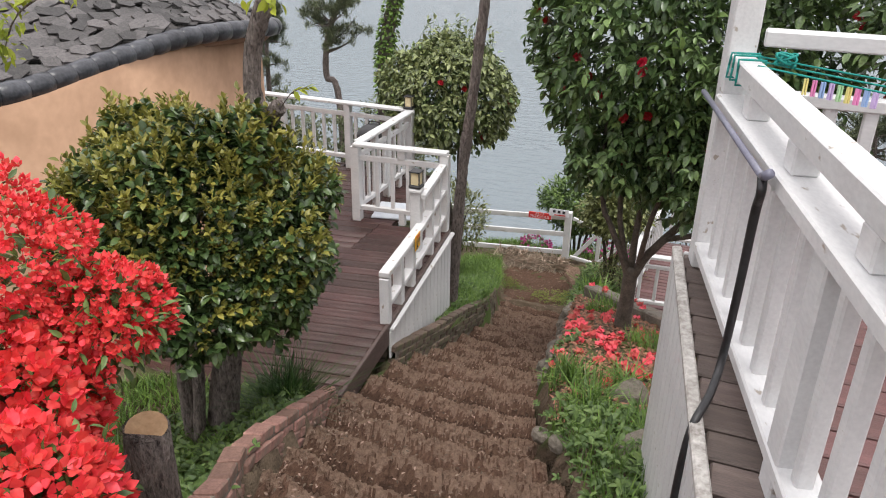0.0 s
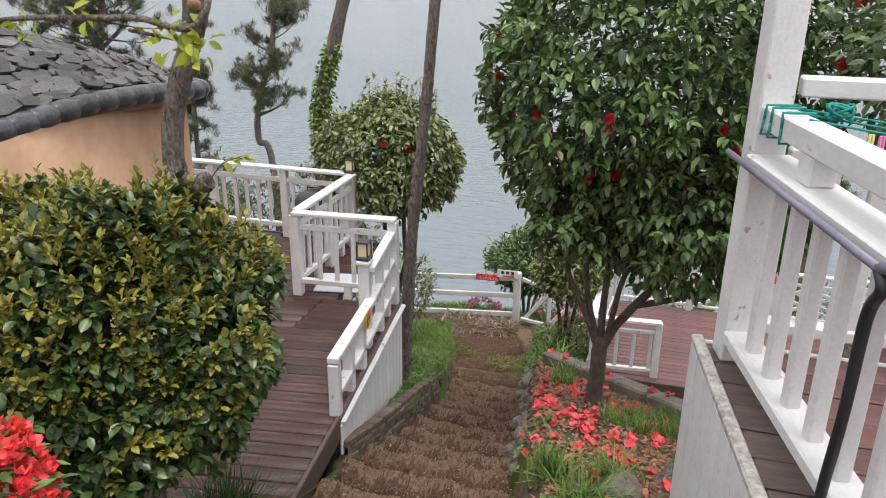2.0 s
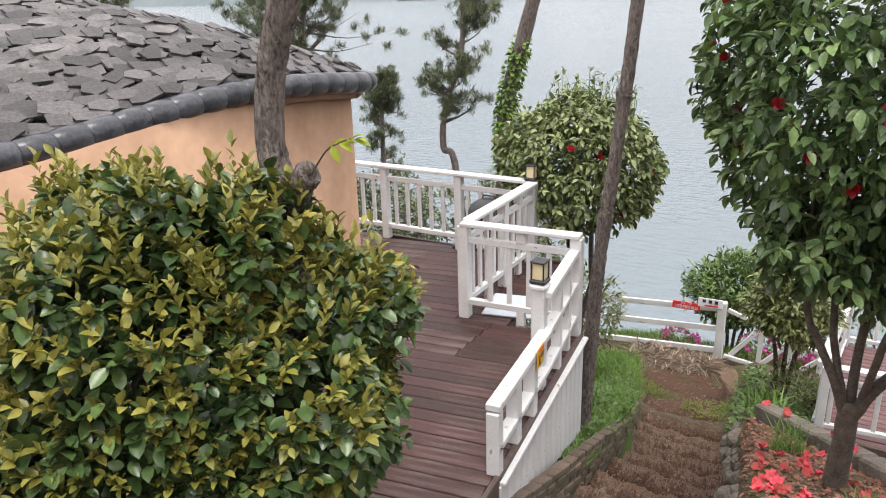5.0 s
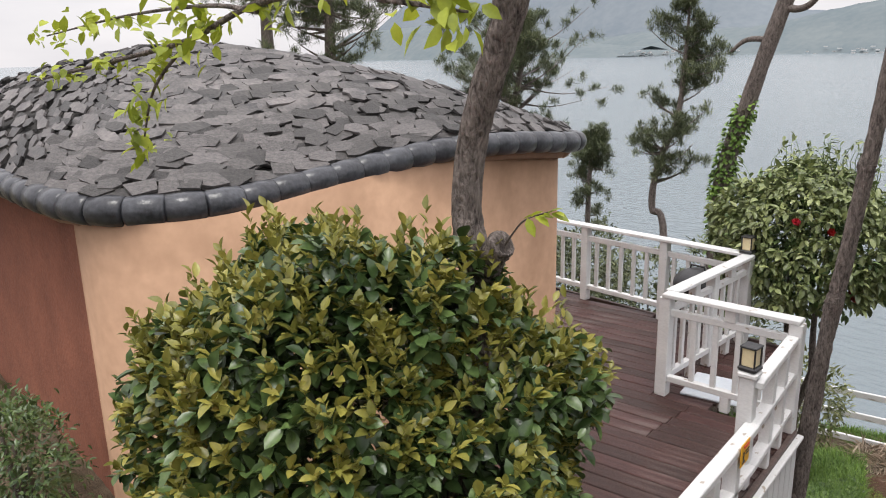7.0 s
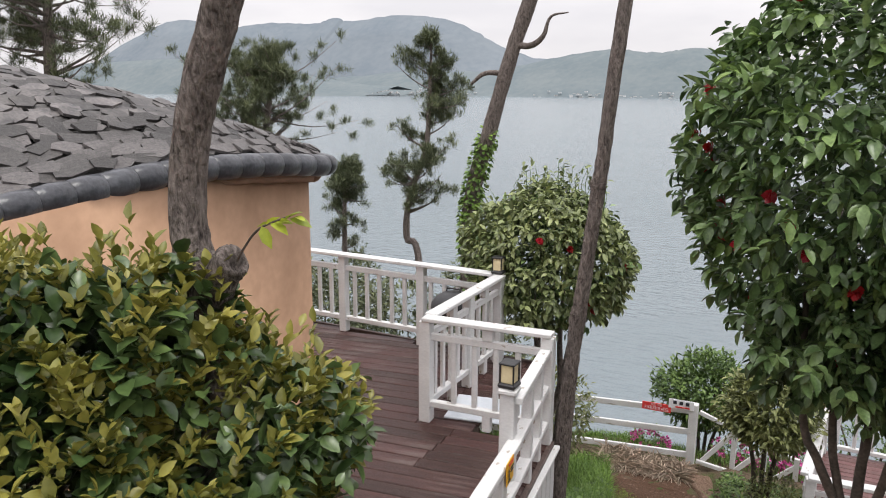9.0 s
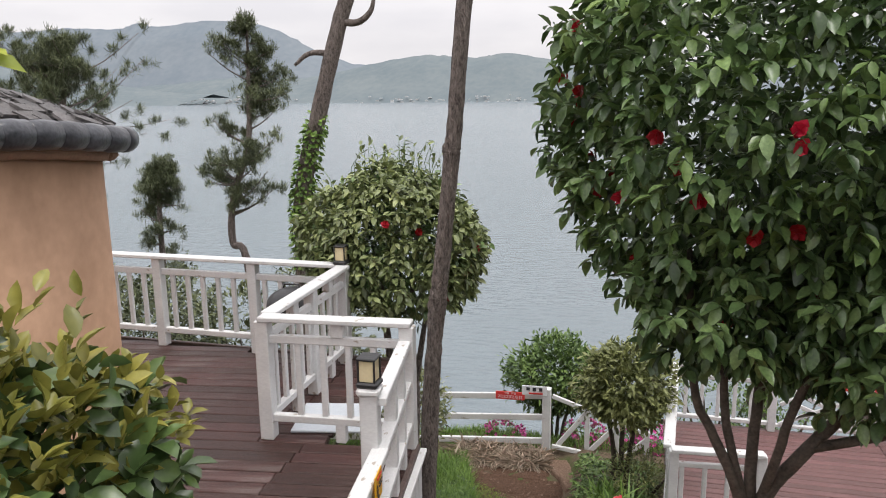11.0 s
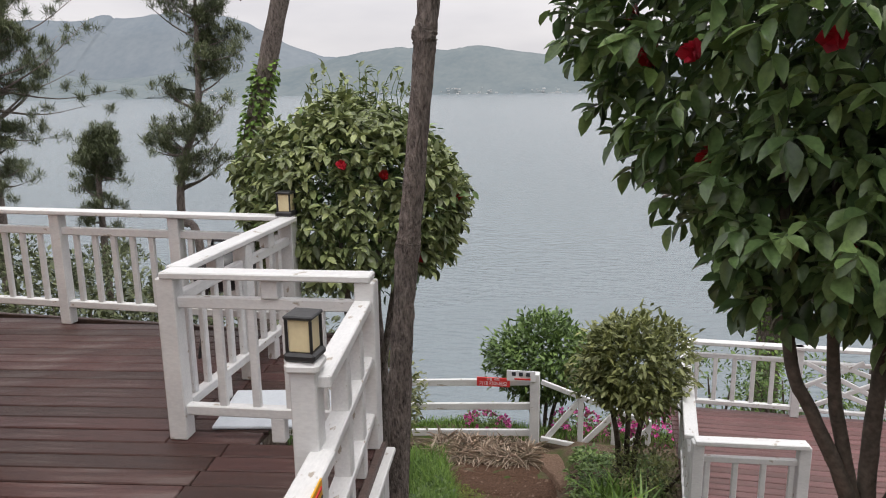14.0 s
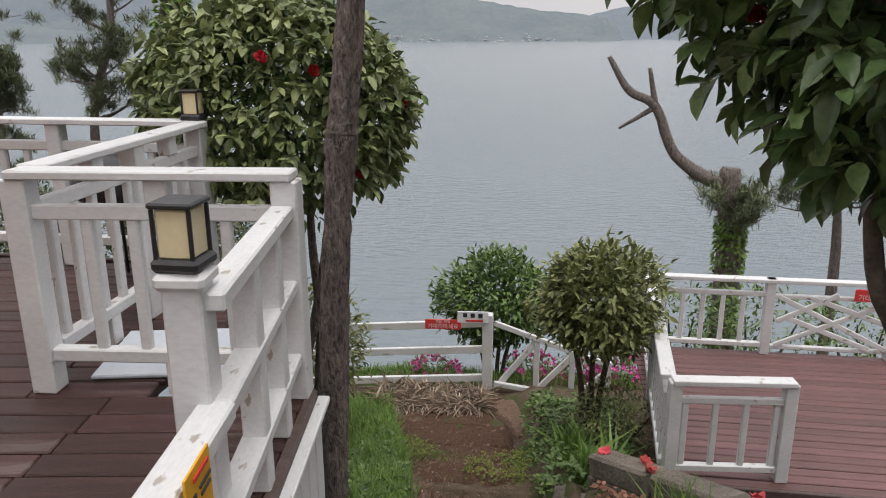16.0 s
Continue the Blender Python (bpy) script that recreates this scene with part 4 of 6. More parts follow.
# ---- lower terrace by the sea ----
WZ = -3.1
lowdeck = thing("lower_deck", (1.5, 12, WZ), "reddish timber terrace below the garden", "deck", kind="structure")
planks(lowdeck, 10.95, 13.4, lambda y: -0.72, lambda y: 5.5, WZ, 0.105, M_DECK2, lambda y: 1.75)
block("fascia", (2.4, 10.94, WZ - 0.08), (6.2, 0.03, 0.16), M_FASCIA, lowdeck)
greydeck = thing("lower_walk", (2.5, 9.8, WZ - 0.2), "grey weathered plank walk below the terrace", "deck", kind="structure")
planks(greydeck, 8.3, 10.9, lambda y: float(np.interp(y, [8.3, 10.3], [0.6, -0.3])), lambda y: 5.5, WZ - 0.2, 0.12, M_GREYDECK)
LSTD = [(0.80, 0.11, 0.04), (0.66, 0.045, 0.05), (0.12, 0.06, 0.05)]
railing("railing", (-0.72, 11.0), (0.13, 11.08), WZ, [(0.03, 0.78), (0.97, 0.78)], LSTD, 0.21, (0.1, 0.63), "short white railing on the lower terrace")
railing("railing", (-0.74, 11.05), (-0.6, 13.42), WZ, [(0.5, 0.78), (0.98, 0.78)], LSTD, 0.17, (0.1, 0.63), "white railing on the side of the lower terrace")
railing("railing", (-0.55, 13.42), (0.62, 13.42), WZ, [(0.96, 0.80)], LSTD, 0.2, (0.1, 0.63), "white railing on the sea side of the lower terrace")
lat = thing("lattice_railing", (1.6, 13.42, WZ), "white railing with fan-shaped crossing bars", "railing", RAILS)
beam("rail", (0.62, 13.42, WZ + 0.78), (5.4, 13.42, WZ + 0.78), 0.1, 0.04, M_WHITE, lat)
beam("rail", (0.62, 13.42, WZ + 0.62), (5.4, 13.42, WZ + 0.62), 0.05, 0.04, M_WHITE, lat)
beam("rail", (0.62, 13.42, WZ + 0.08), (5.4, 13.42, WZ + 0.08), 0.05, 0.04, M_WHITE, lat)
for k in range(4):
    x0 = 0.66 + k * 1.15
    block("post", (x0 + 1.1, 13.42, WZ + 0.39), (0.09, 0.09, 0.78), M_WHITE, lat)
    for xa, za, xb, zb in ((0, 0.1, 1.06, 0.62), (0, 0.62, 1.06, 0.1), (0, 0.36, 0.55, 0.66), (0.3, 0.62, 1.06, 0.36), (0.1, 0.4, 0.9, 0.1)):
        beam("cross_bar", (x0 + xa, 13.4, WZ + za), (x0 + xb, 13.4, WZ + zb), 0.03, 0.05, M_WHITE, lat)
warning_sign(1.55, 13.36, WZ + 0.68, "red warning plate with white lettering on the lattice railing", 0)


def picnic_table(x, y, z):
    t = thing("garden_table", (x, y, z), "white painted garden table on the lower terrace", "table")
    for i in range(5):
        block("slat", (x, y - 0.3 + i * 0.15, z + 0.73), (1.3, 0.14, 0.03), M_WHITE, t)
    for a in (-0.55, 0.55):
        for b in (-0.28, 0.28):
            block("leg", (x + a, y + b, z + 0.36), (0.07, 0.07, 0.72), M_FASCIA, t)


def bench(x, y, z):
    t = thing("garden_bench", (x, y, z), "white painted slatted garden bench", "bench")
    for i in range(3):
        block("slat", (x, y - 0.16 + i * 0.13, z + 0.43), (1.25, 0.115, 0.028), M_WHITE, t)
        block("back_slat", (x, y + 0.22, z + 0.55 + i * 0.13), (1.25, 0.028, 0.1), M_WHITE, t)
    for a in (-0.55, 0.55):
        block("leg", (x + a, y - 0.14, z + 0.21), (0.06, 0.06, 0.42), M_WHITE, t)
        block("back_leg", (x + a, y + 0.25, z + 0.44), (0.06, 0.05, 0.88), M_WHITE, t)


picnic_table(3.1, 11.9, WZ)
bench(3.1, 12.75, WZ)

# ---- house ----
EAVE = [(-4.30, 8.1, 0.80), (-4.25, 7.4, 0.87), (-4.28, 6.6, 0.89), (-4.28, 5.8, 0.83), (-4.27, 5.2, 0.78), (-4.32, 4.8, 0.77), (-4.60, 4.45, 0.77), (-5.2, 4.32, 0.79), (-6.4, 4.3, 0.80), (-8.5, 4.1, 0.80), (-10.2, 4.4, 0.8), (-10.5, 6.2, 0.8), (-10.2, 8.0, 0.8), (-8, 8.3, 0.8), (-5.2, 8.35, 0.8), (-4.45, 8.3, 0.79)]
APEX = Vector((-7.3, 6.2, 1.60))
house = thing("house", (-7.3, 6.2, -1.5), "peach stucco cottage with a rough slate roof", "house")


def wall_strip(name, pts, z0, material, label, thick=0.2):
    """A stucco wall along (x, y, top) points, with thickness inwards."""
    s = spline(pts, 6)
    v, f = [], []
    rng = np.random.default_rng(5)
    for i, p in enumerate(s):
        a, b = s[max(i - 1, 0)], s[min(i + 1, len(s) - 1)]
        n = np.array([b[1] - a[1], -(b[0] - a[0])])
        n = n / np.linalg.norm(n) * thick
        w = rng.normal(0, 0.006)
        for k in range(7):
            v.append((p[0] + w + rng.normal(0, 0.003), p[1], z0 + (p[2] - z0) * k / 6))
        v.append((p[0] + n[0], p[1] + n[1], p[2]))
        v.append((p[0] + n[0], p[1] + n[1], z0))
    for i in range(len(s) - 1):
        for k in range(8):
            a = i * 9 + k
            f.append((a, a + 1, a + 10, a + 9))
    f.append(tuple(range(9)))
    f.append(tuple((len(s) - 1) * 9 + k for k in range(9))[::-1])
    return part(name, mesh_of(name, v, f, material, True), house, label)


wall_strip("wall", [(-4.70, 8.03, 0.75), (-4.625, 7.98, 0.76), (-4.56, 7.4, 0.83), (-4.45, 6.5, 0.84), (-4.385, 5.6, 0.78), (-4.37, 5.2, 0.74), (-4.40, 4.95, 0.72), (-4.5, 4.74, 0.71), (-4.72, 4.62, 0.71), (-4.95, 4.62, 0.71)][::-1], -2.2, M_STUCCO, "smooth peach stucco wall")
wall_strip("wall", [(-10.2, 4.76, 0.75), (-8, 4.76, 0.75), (-6.5, 4.76, 0.75), (-5.6, 4.74, 0.72), (-4.93, 4.72, 0.7)], -2.2, M_RED, "rough red-brown stucco wall")
wall_strip("wall", [(-4.68, 8.05, 0.75), (-5.5, 8.1, 0.75), (-8, 8.1, 0.75), (-10.2, 8.0, 0.75)], -2.2, M_STUCCO, "")
win = part("window", box_mesh("window", 0.5, 0.05, 0.5, M_WHITE), house, "small white-framed window", pose(-5.5, 4.73, 0.5))
for a in (-1, 1):
    g = new("pane", box_mesh("pane", 0.19, 0.02, 0.4, M_GLASS))
    g.parent = win
    g.matrix_basis = pose(a * 0.11, -0.025, 0)
v, f = tube_data([(-4.59, 7.52, 0.62), (-4.52, 7.52, 0.615)], [0.05, 0.045], 12)
part("vent", mesh_of("vent", v, f, M_MORTAR, True), house, "small clay vent under the eave")
# Black disc on the vent's face paints the dark of its opening.
v, f = tube_data([(-4.53, 7.52, 0.61), (-4.51, 7.52, 0.61)], [0.03, 0.03], 10)
part("vent_hole", mesh_of("vent_hole", v, f, M_BLACK, True), house)

loop = spline(EAVE + EAVE[:1], 10)[:-1]


def eave_at(s):
    """A point of the eave; s runs from 0 to 1 round the house."""
    k = (s % 1.0) * len(loop)
    i = int(k)
    return Vector(loop[i % len(loop)]).lerp(Vector(loop[(i + 1) % len(loop)]), k - i)


def roof_pt(s, v):
    p = eave_at(s).lerp(APEX, v)
    p.z += 0.17 * math.sin(math.pi * min(1, v)) * 0.75 + 0.03
    return p


def make_roof():
    n, m = 96, 10
    v = [roof_pt(i / n, j / m) - Vector((0, 0, 0.03)) for j in range(m + 1) for i in range(n)]
    f = [(j * n + i, j * n + (i + 1) % n, (j + 1) * n + (i + 1) % n, (j + 1) * n + i) for j in range(m) for i in range(n)]
    # dark underlay, the painted shade seen between slates
    roof = part("roof", mesh_of("roof", v, f, M_UNDER, True), house, "rough grey slate roof")
    tot = 0
    lens = [0]
    for i in range(len(loop)):
        tot += (Vector(loop[(i + 1) % len(loop)]) - Vector(loop[i])).length
        lens.append(tot)
    count = int(tot / 0.2)
    for k in range(count):
        a, b = (np.interp((k + e) * tot / count, lens, np.arange(len(lens)) / len(loop)) for e in (0, 1.06))
        p, q = eave_at(a), eave_at(b)
        vv, ff = tube_data([p, p.lerp(q, 0.06), p.lerp(q, 0.5), p.lerp(q, 0.94), q], [0.068, 0.082, 0.086, 0.079, 0.066], 14)
        o = new("eave_tile", mesh_of("eave_tile", vv, ff, M_TILE, True))
        o.parent = roof
        o.matrix_parent_inverse = (house.matrix_basis @ roof.matrix_parent_inverse).inverted()
    # mortar bead under the tiles
    pts = [eave_at(s) + (APEX - eave_at(s)) * 0.03 - Vector((0, 0, 0.105)) for s in np.linspace(0, 0.999, 80)]
    vv, ff = tube_data(pts, [0.05] * 80, 8, 0.35, 3)
    part("eave_bead", mesh_of("eave_bead", vv, ff, M_MORTAR, True), house, "rough terracotta bead under the eave")
    # slates
    rnd = random.Random(12)
    far_v, far_f, made = [], [], 0
    shapes = []
    for q in range(14):
        n = rnd.choice((4, 5, 5, 6))
        ring = []
        for k in range(n):
            a = 2 * math.pi * (k + rnd.uniform(-0.22, 0.22)) / n + math.pi / 4
            ring.append((rnd.uniform(0.85, 1.15) * math.cos(a), rnd.uniform(0.8, 1.1) * math.sin(a)))
        vs = [(x, y, 0.0) for x, y in ring] + [(x * 1.02, y * 1.02, -0.14) for x, y in ring]
        fs = [tuple(range(n)), tuple(range(n, 2 * n))[::-1]] + [(k, n + k, n + (k + 1) % n, (k + 1) % n) for k in range(n)]
        shapes.append((vs, fs, mesh_of("slate", vs, fs, M_SLATE)))
    v = 0.03
    row = 0
    while v < 0.97:
        girth = tot * (1 - v)
        cols = max(6, int(girth / 0.185))
        for c in range(cols):
            s = (c + 0.5 * (row % 2) + rnd.uniform(-0.25, 0.25)) / cols
            vv = min(0.99, v + rnd.uniform(-0.012, 0.012))
            p = roof_pt(s, vv)
            tx = (roof_pt(s + 0.004, vv) - p).normalized()
            ty = (roof_pt(s, vv + 0.01) - p).normalized()
            nz = tx.cross(ty)
            if nz.z < 0:
                nz = -nz
            ty2 = ty
            m = Matrix((tx, ty2, tx.cross(ty2))).transposed()
            if m.determinant() < 0:
                m = Matrix((-tx, ty2, (-tx).cross(ty2))).transposed()
            m = m.to_4x4()
            m.translation = p + nz * rnd.uniform(0.012, 0.055)
            m = m @ pose(0, 0, 0, -12 + rnd.uniform(-6, 6), rnd.uniform(-5, 5), rnd.uniform(-20, 20)) @ Matrix.Diagonal((rnd.uniform(0.075, 0.145), rnd.uniform(0.048, 0.078), 0.14, 1))
            sh = rnd.choice(shapes)
            if p.x > -6.6 and made < 300 and p.y > 4.0 and p.x > -5.6:
                o = new("slate", sh[2])
                o.parent = roof
                o.matrix_parent_inverse = (house.matrix_basis @ roof.matrix_parent_inverse).inverted()
                o.matrix_basis = m
                made += 1
            else:
                b = len(far_v)
                far_v += [m @ Vector(q) for q in sh[0]]
                far_f += [tuple(b + k for k in q) for q in sh[1]]
        v += 0.112 / ((APEX - eave_at(0.1)).length)
        row += 1
    part("slate_covering", mesh_of("slate_covering", far_v, far_f, M_SLATE_I), house, "rough grey slates")["kind"] = "stuff"


make_roof()

# ---- trees and shrubs ----
def trunk_tree(name, at, label, cat="tree"):
    return thing(name, at, label, cat)


# big camellia in the flower bed
cam_tree = trunk_tree("camellia_tree", (-0.47, 8.05, -1.8), "large glossy camellia tree with crimson flowers in the bed")
limb("trunk", [(-0.47, 8.05, -1.95, 0.105), (-0.47, 8.05, -1.72, 0.08), (-0.46, 8.05, -1.45, 0.07), (-0.46, 8.05, -1.12, 0.066)], M_BARK_SMOOTH, cam_tree, n=14)
for k, pts in enumerate((
        [(-0.47, 8.04, -1.25, 0.045), (-0.57, 8.0, -0.97, 0.036), (-0.69, 8.0, -0.72, 0.032), (-0.79, 8.0, -0.45, 0.028), (-0.86, 8.1, 0.5, 0.015)],
        [(-0.48, 8.03, -1.2, 0.04), (-0.57, 8.02, -0.85, 0.032), (-0.63, 8.03, -0.5, 0.028), (-0.68, 8.12, 0.6, 0.015)],
        [(-0.46, 8.05, -1.2, 0.045), (-0.46, 8.07, -0.83, 0.038), (-0.44, 8.1, -0.45, 0.034), (-0.36, 8.2, 0.9, 0.016)],
        [(-0.46, 8.05, -1.3, 0.058), (-0.35, 8.02, -1.02, 0.05), (-0.2, 8.0, -0.78, 0.045), (0.1, 8.08, -0.35, 0.038), (0.45, 8.2, 0.7, 0.02)],
        [(-0.40, 8.04, -1.12, 0.036), (-0.36, 7.92, -0.8, 0.032), (-0.3, 7.85, -0.45, 0.028), (-0.05, 7.7, 0.4, 0.015)],
        [(-0.2, 8.0, -0.78, 0.035), (0.2, 7.95, -0.62, 0.03), (0.7, 7.8, -0.3, 0.015)])):
    limb("limb", [(x, y, z, q * 0.8) for x, y, z, q in pts], M_BARK_SMOOTH, cam_tree, n=10, seed=k)
CC, CR = (-0.22, 8.34, 0.92), (1.34, 1.1, 1.24)
twig_crown("crown", cam_tree, CC, CR, 1650, 7, 0.13, M_CAM, 0.108, 0.056, 11, shell=0.13, droop=0.5, taper=-0.16, lumps=1.3, label="dense glossy dark green leaves")
twig_crown("low_leaves", cam_tree, (0.34, 8.1, 0.12), (0.76, 0.7, 0.42), 360, 7, 0.12, M_CAM, 0.105, 0.055, 14, shell=0.2, droop=0.6)
twig_crown("low_leaves", cam_tree, (-0.34, 8.12, 0.0), (0.58, 0.5, 0.34), 190, 7, 0.12, M_CAM, 0.105, 0.055, 16, shell=0.2, droop=0.6)
twig_crown("low_leaves", cam_tree, (0.12, 7.95, -0.22), (0.5, 0.45, 0.3), 130, 7, 0.12, M_CAM, 0.105, 0.055, 17, shell=0.2, droop=0.6)
twig_crown("low_leaves", cam_tree, (-0.74, 7.95, 0.04), (0.36, 0.4, 0.34), 120, 7, 0.12, M_CAM, 0.105, 0.055, 18, shell=0.2, droop=0.6)
leafy("inner_leaves", cam_tree, CC, (1.05, 0.86, 1.05), 800, 6, 0.08, M_CAM, 0.098, 0.054, 12, shell=0.35, taper=-0.16)
twig_crown("new_leaves", cam_tree, CC, (1.31, 1.11, 1.25), 420, 5, 0.09, M_GREEN, 0.095, 0.046, 13, shell=0.04, low=-0.5, droop=0.4, taper=-0.16, lumps=1.3, shape=11, label="fresh light green leaves")


def flower_mesh(material, rad, seed, rows=3):
    rng = np.random.default_rng(seed)
    b, ax = [], []
    for r in range(rows):
        n = 6 - r
        for k in range(n):
            a = 2 * math.pi * (k + 0.5 * r) / n + rng.normal(0, 0.1)
            el = 0.15 + 0.4 * r
            b.append((0, 0, 0.01 * r))
            ax.append((math.cos(a) * math.cos(el), math.sin(a) * math.cos(el), math.sin(el)))
    b, ax = np.array(b), np.array(ax)
    sd = np.cross(np.array([0, 0, 1.0]), ax)
    return leaves_mesh("flower", b, ax, material, rad, rad * 1.05, rng, fold=0.25, curl=0.05, side=sd)


FLOWERS = [flower_mesh(M_CRIMSON, 0.043, k) for k in range(3)]
rng = np.random.default_rng(21)
dirs = unit(rng, 400)
dirs = dirs[(dirs[:, 1] < 0.35) & ((dirs[:, 2] < 0.0) | (rng.random(len(dirs)) < 0.25))][:44]
for i, d in enumerate(dirs):
    low = 0.97 - 0.04 * (i % 3)
    p = Vector(np.array(CC) + d * np.array(CR) * low * np.array([1 + 0.16 * d[2], 1 + 0.16 * d[2], 1]))
    part("flower", FLOWERS[i % 3], cam_tree, "crimson camellia flower" if i == 0 else "", Matrix.Translation(p) @ Vector(d).to_track_quat("Z", "Y").to_matrix().to_4x4())

# round camellia behind the deck corner
rc = trunk_tree("camellia_shrub", (-3.4, 10.95, -2.6), "round clipped camellia with pale-edged green leaves")
for k, pts in enumerate(([(-3.38, 10.95, -3.6, 0.06), (-3.42, 10.95, -2.2, 0.05), (-3.55, 10.95, -1.5, 0.04), (-3.6, 10.95, -0.6, 0.02)], [(-3.40, 10.95, -2.3, 0.045), (-3.25, 10.9, -1.8, 0.035), (-3.1, 10.9, -0.9, 0.02)], [(-3.36, 10.95, -3.3, 0.05), (-3.28, 11.0, -2.1, 0.04), (-3.35, 11.1, -1.3, 0.03), (-3.3, 11.1, -0.5, 0.02)])):
    limb("trunk", pts, M_BARK, rc, n=9, seed=k)
RCC = (-3.48, 11.0, -0.48)
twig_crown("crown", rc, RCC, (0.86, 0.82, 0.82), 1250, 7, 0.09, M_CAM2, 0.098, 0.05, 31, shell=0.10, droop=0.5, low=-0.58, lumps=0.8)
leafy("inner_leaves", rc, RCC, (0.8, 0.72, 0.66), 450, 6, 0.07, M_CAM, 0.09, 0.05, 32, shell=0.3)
for i in range(34):
    a, r = rng.uniform(0, 6.28), rng.uniform(0.1, 0.65)
    x, y = RCC[0] + r * math.cos(a), RCC[1] + 0.8 * r * math.sin(a)
    z = RCC[2] + 0.9 * math.sqrt(max(0.05, 1 - r * r)) - 0.12
    h = rng.uniform(0.2, 0.38)
    sh = [(x, y, z, 0.005), (x + rng.normal(0, 0.03), y, z + h * 0.5, 0.004), (x + rng.normal(0, 0.04), y, z + h, 0.002)]
    limb("shoot", sh, M_GREEN, rc, n=4, steps=2, seed=i)
sb = []
for ob in [o for o in rc.children if o.name.startswith("shoot")]:
    vs = [v.co for v in ob.data.vertices]
    lo, hi = vs[0], vs[-1]
    sb += [np.array(Vector(lo).lerp(Vector(hi), u)) for u in (0.3, 0.45, 0.6, 0.75, 0.88, 1.0)]
sb = np.array(sb)
part("shoot_leaves", leaves_mesh("shoot_leaves", sb, rng.normal(0, 1, sb.shape) + np.array([0, 0, 0.5]), M_CAM2, 0.075, 0.035, rng), rc, "upright leafy shoots")
for i, d in enumerate(((0.75, -0.55, -0.35), (0.98, -0.15, 0.1), (0.5, -0.7, 0.35), (0.7, -0.5, -0.3), (0.2, -0.85, 0.45))):
    p = Vector(RCC) + Vector(d) * 0.88
    part("flower", FLOWERS[i % 3], rc, "", Matrix.Translation(p) @ Vector(d).to_track_quat("Z", "Y").to_matrix().to_4x4())

# clipped bush beside the steps
bu = trunk_tree("clipped_bush", (-2.3, 4.43, -0.95), "round clipped evergreen bush with yellowish new growth", "bush")
for k, pts in enumerate(([(-2.70, 4.50, -1.2, 0.055), (-2.70, 4.5, -0.6, 0.046), (-2.62, 4.48, 0.0, 0.04), (-2.6, 4.4, 0.6, 0.02)], [(-2.58, 4.42, -1.15, 0.04), (-2.5, 4.42, -0.5, 0.036), (-2.4, 4.4, 0.1, 0.03), (-2.3, 4.35, 0.6, 0.015)], [(-2.66, 4.49, -0.3, 0.036), (-2.35, 4.4, -0.05, 0.03), (-2.05, 4.3, 0.4, 0.015)])):
    limb("trunk", pts, M_BARK, bu, n=10, seed=k)
BC, BR = (-2.36, 4.46, 0.34), (0.69, 0.67, 0.62)
twig_crown("crown", bu, BC, BR, 1700, 7, 0.055, M_BUSH, 0.062, 0.038, 41, shell=0.09, k=5, droop=0.1, taper=0.14, low=-0.85, lumps=1.1, label="dense dark green leaves", blunt=0.1)
leafy("inner_leaves", bu, BC, (0.58, 0.56, 0.5), 800, 6, 0.05, M_BUSH, 0.062, 0.036, 42, shell=0.25, taper=0.17)
twig_crown("new_growth", bu, BC, (0.70, 0.68, 0.63), 1150, 7, 0.05, M_SHOOT, 0.045, 0.025, 43, shell=0.04, k=5, taper=0.14, low=-0.38, lift=0.7, droop=-0.3, open_=0.8, lumps=1.1, label="olive-yellow young leaves", shape=41)
twig_crown("shoot_growth", bu, BC, (0.69, 0.67, 0.64), 150, 10, 0.13, M_SHOOT, 0.044, 0.022, 44, shell=0.03, k=5, taper=0.14, low=0.35, lift=1.5, droop=-0.35, open_=0.7, lumps=1.1, label="upright young shoots", shape=41)

# azalea
az = trunk_tree("azalea_bush", (-1.25, 2.5, 0.1), "azalea bush covered in bright red blossom", "bush")
limb("stem", [(-1.5, 2.55, -0.1, 0.03), (-1.5, 2.55, 0.4, 0.025), (-1.5, 2.6, 0.8, 0.012)], M_BARK, az)


def blossoms(parent, name, centre, radii, count, material, size, seed, label=""):
    r = np.random.default_rng(seed)
    d = unit(r, count * 2)
    d = d[d[:, 2] > -0.6][:count]
    c = np.array(centre) + d * np.array(radii) * (lumpy(d, 5, seed) * (1 - np.abs(r.normal(0, 0.08, len(d)))))[:, None]
    n = d + r.normal(0, 0.35, d.shape)
    n /= np.linalg.norm(n, axis=1, keepdims=True)
    t1 = np.cross(n, r.normal(size=n.shape))
    t1 /= np.linalg.norm(t1, axis=1, keepdims=True)
    t2 = np.cross(n, t1)
    b, ax, sd = [], [], []
    for k in range(5):
        a = 2 * math.pi * k / 5
        rad = t1 * math.cos(a) + t2 * math.sin(a)
        b.append(c + rad * size * 0.12)
        ax.append(rad * 0.85 + n * 0.5)
        sd.append(np.cross(n, rad))
    return part(name, leaves_mesh(name, np.concatenate(b), np.concatenate(ax), material, size, size * 0.9, r, fold=0.3, curl=0.35, side=np.concatenate(sd)), parent, label)


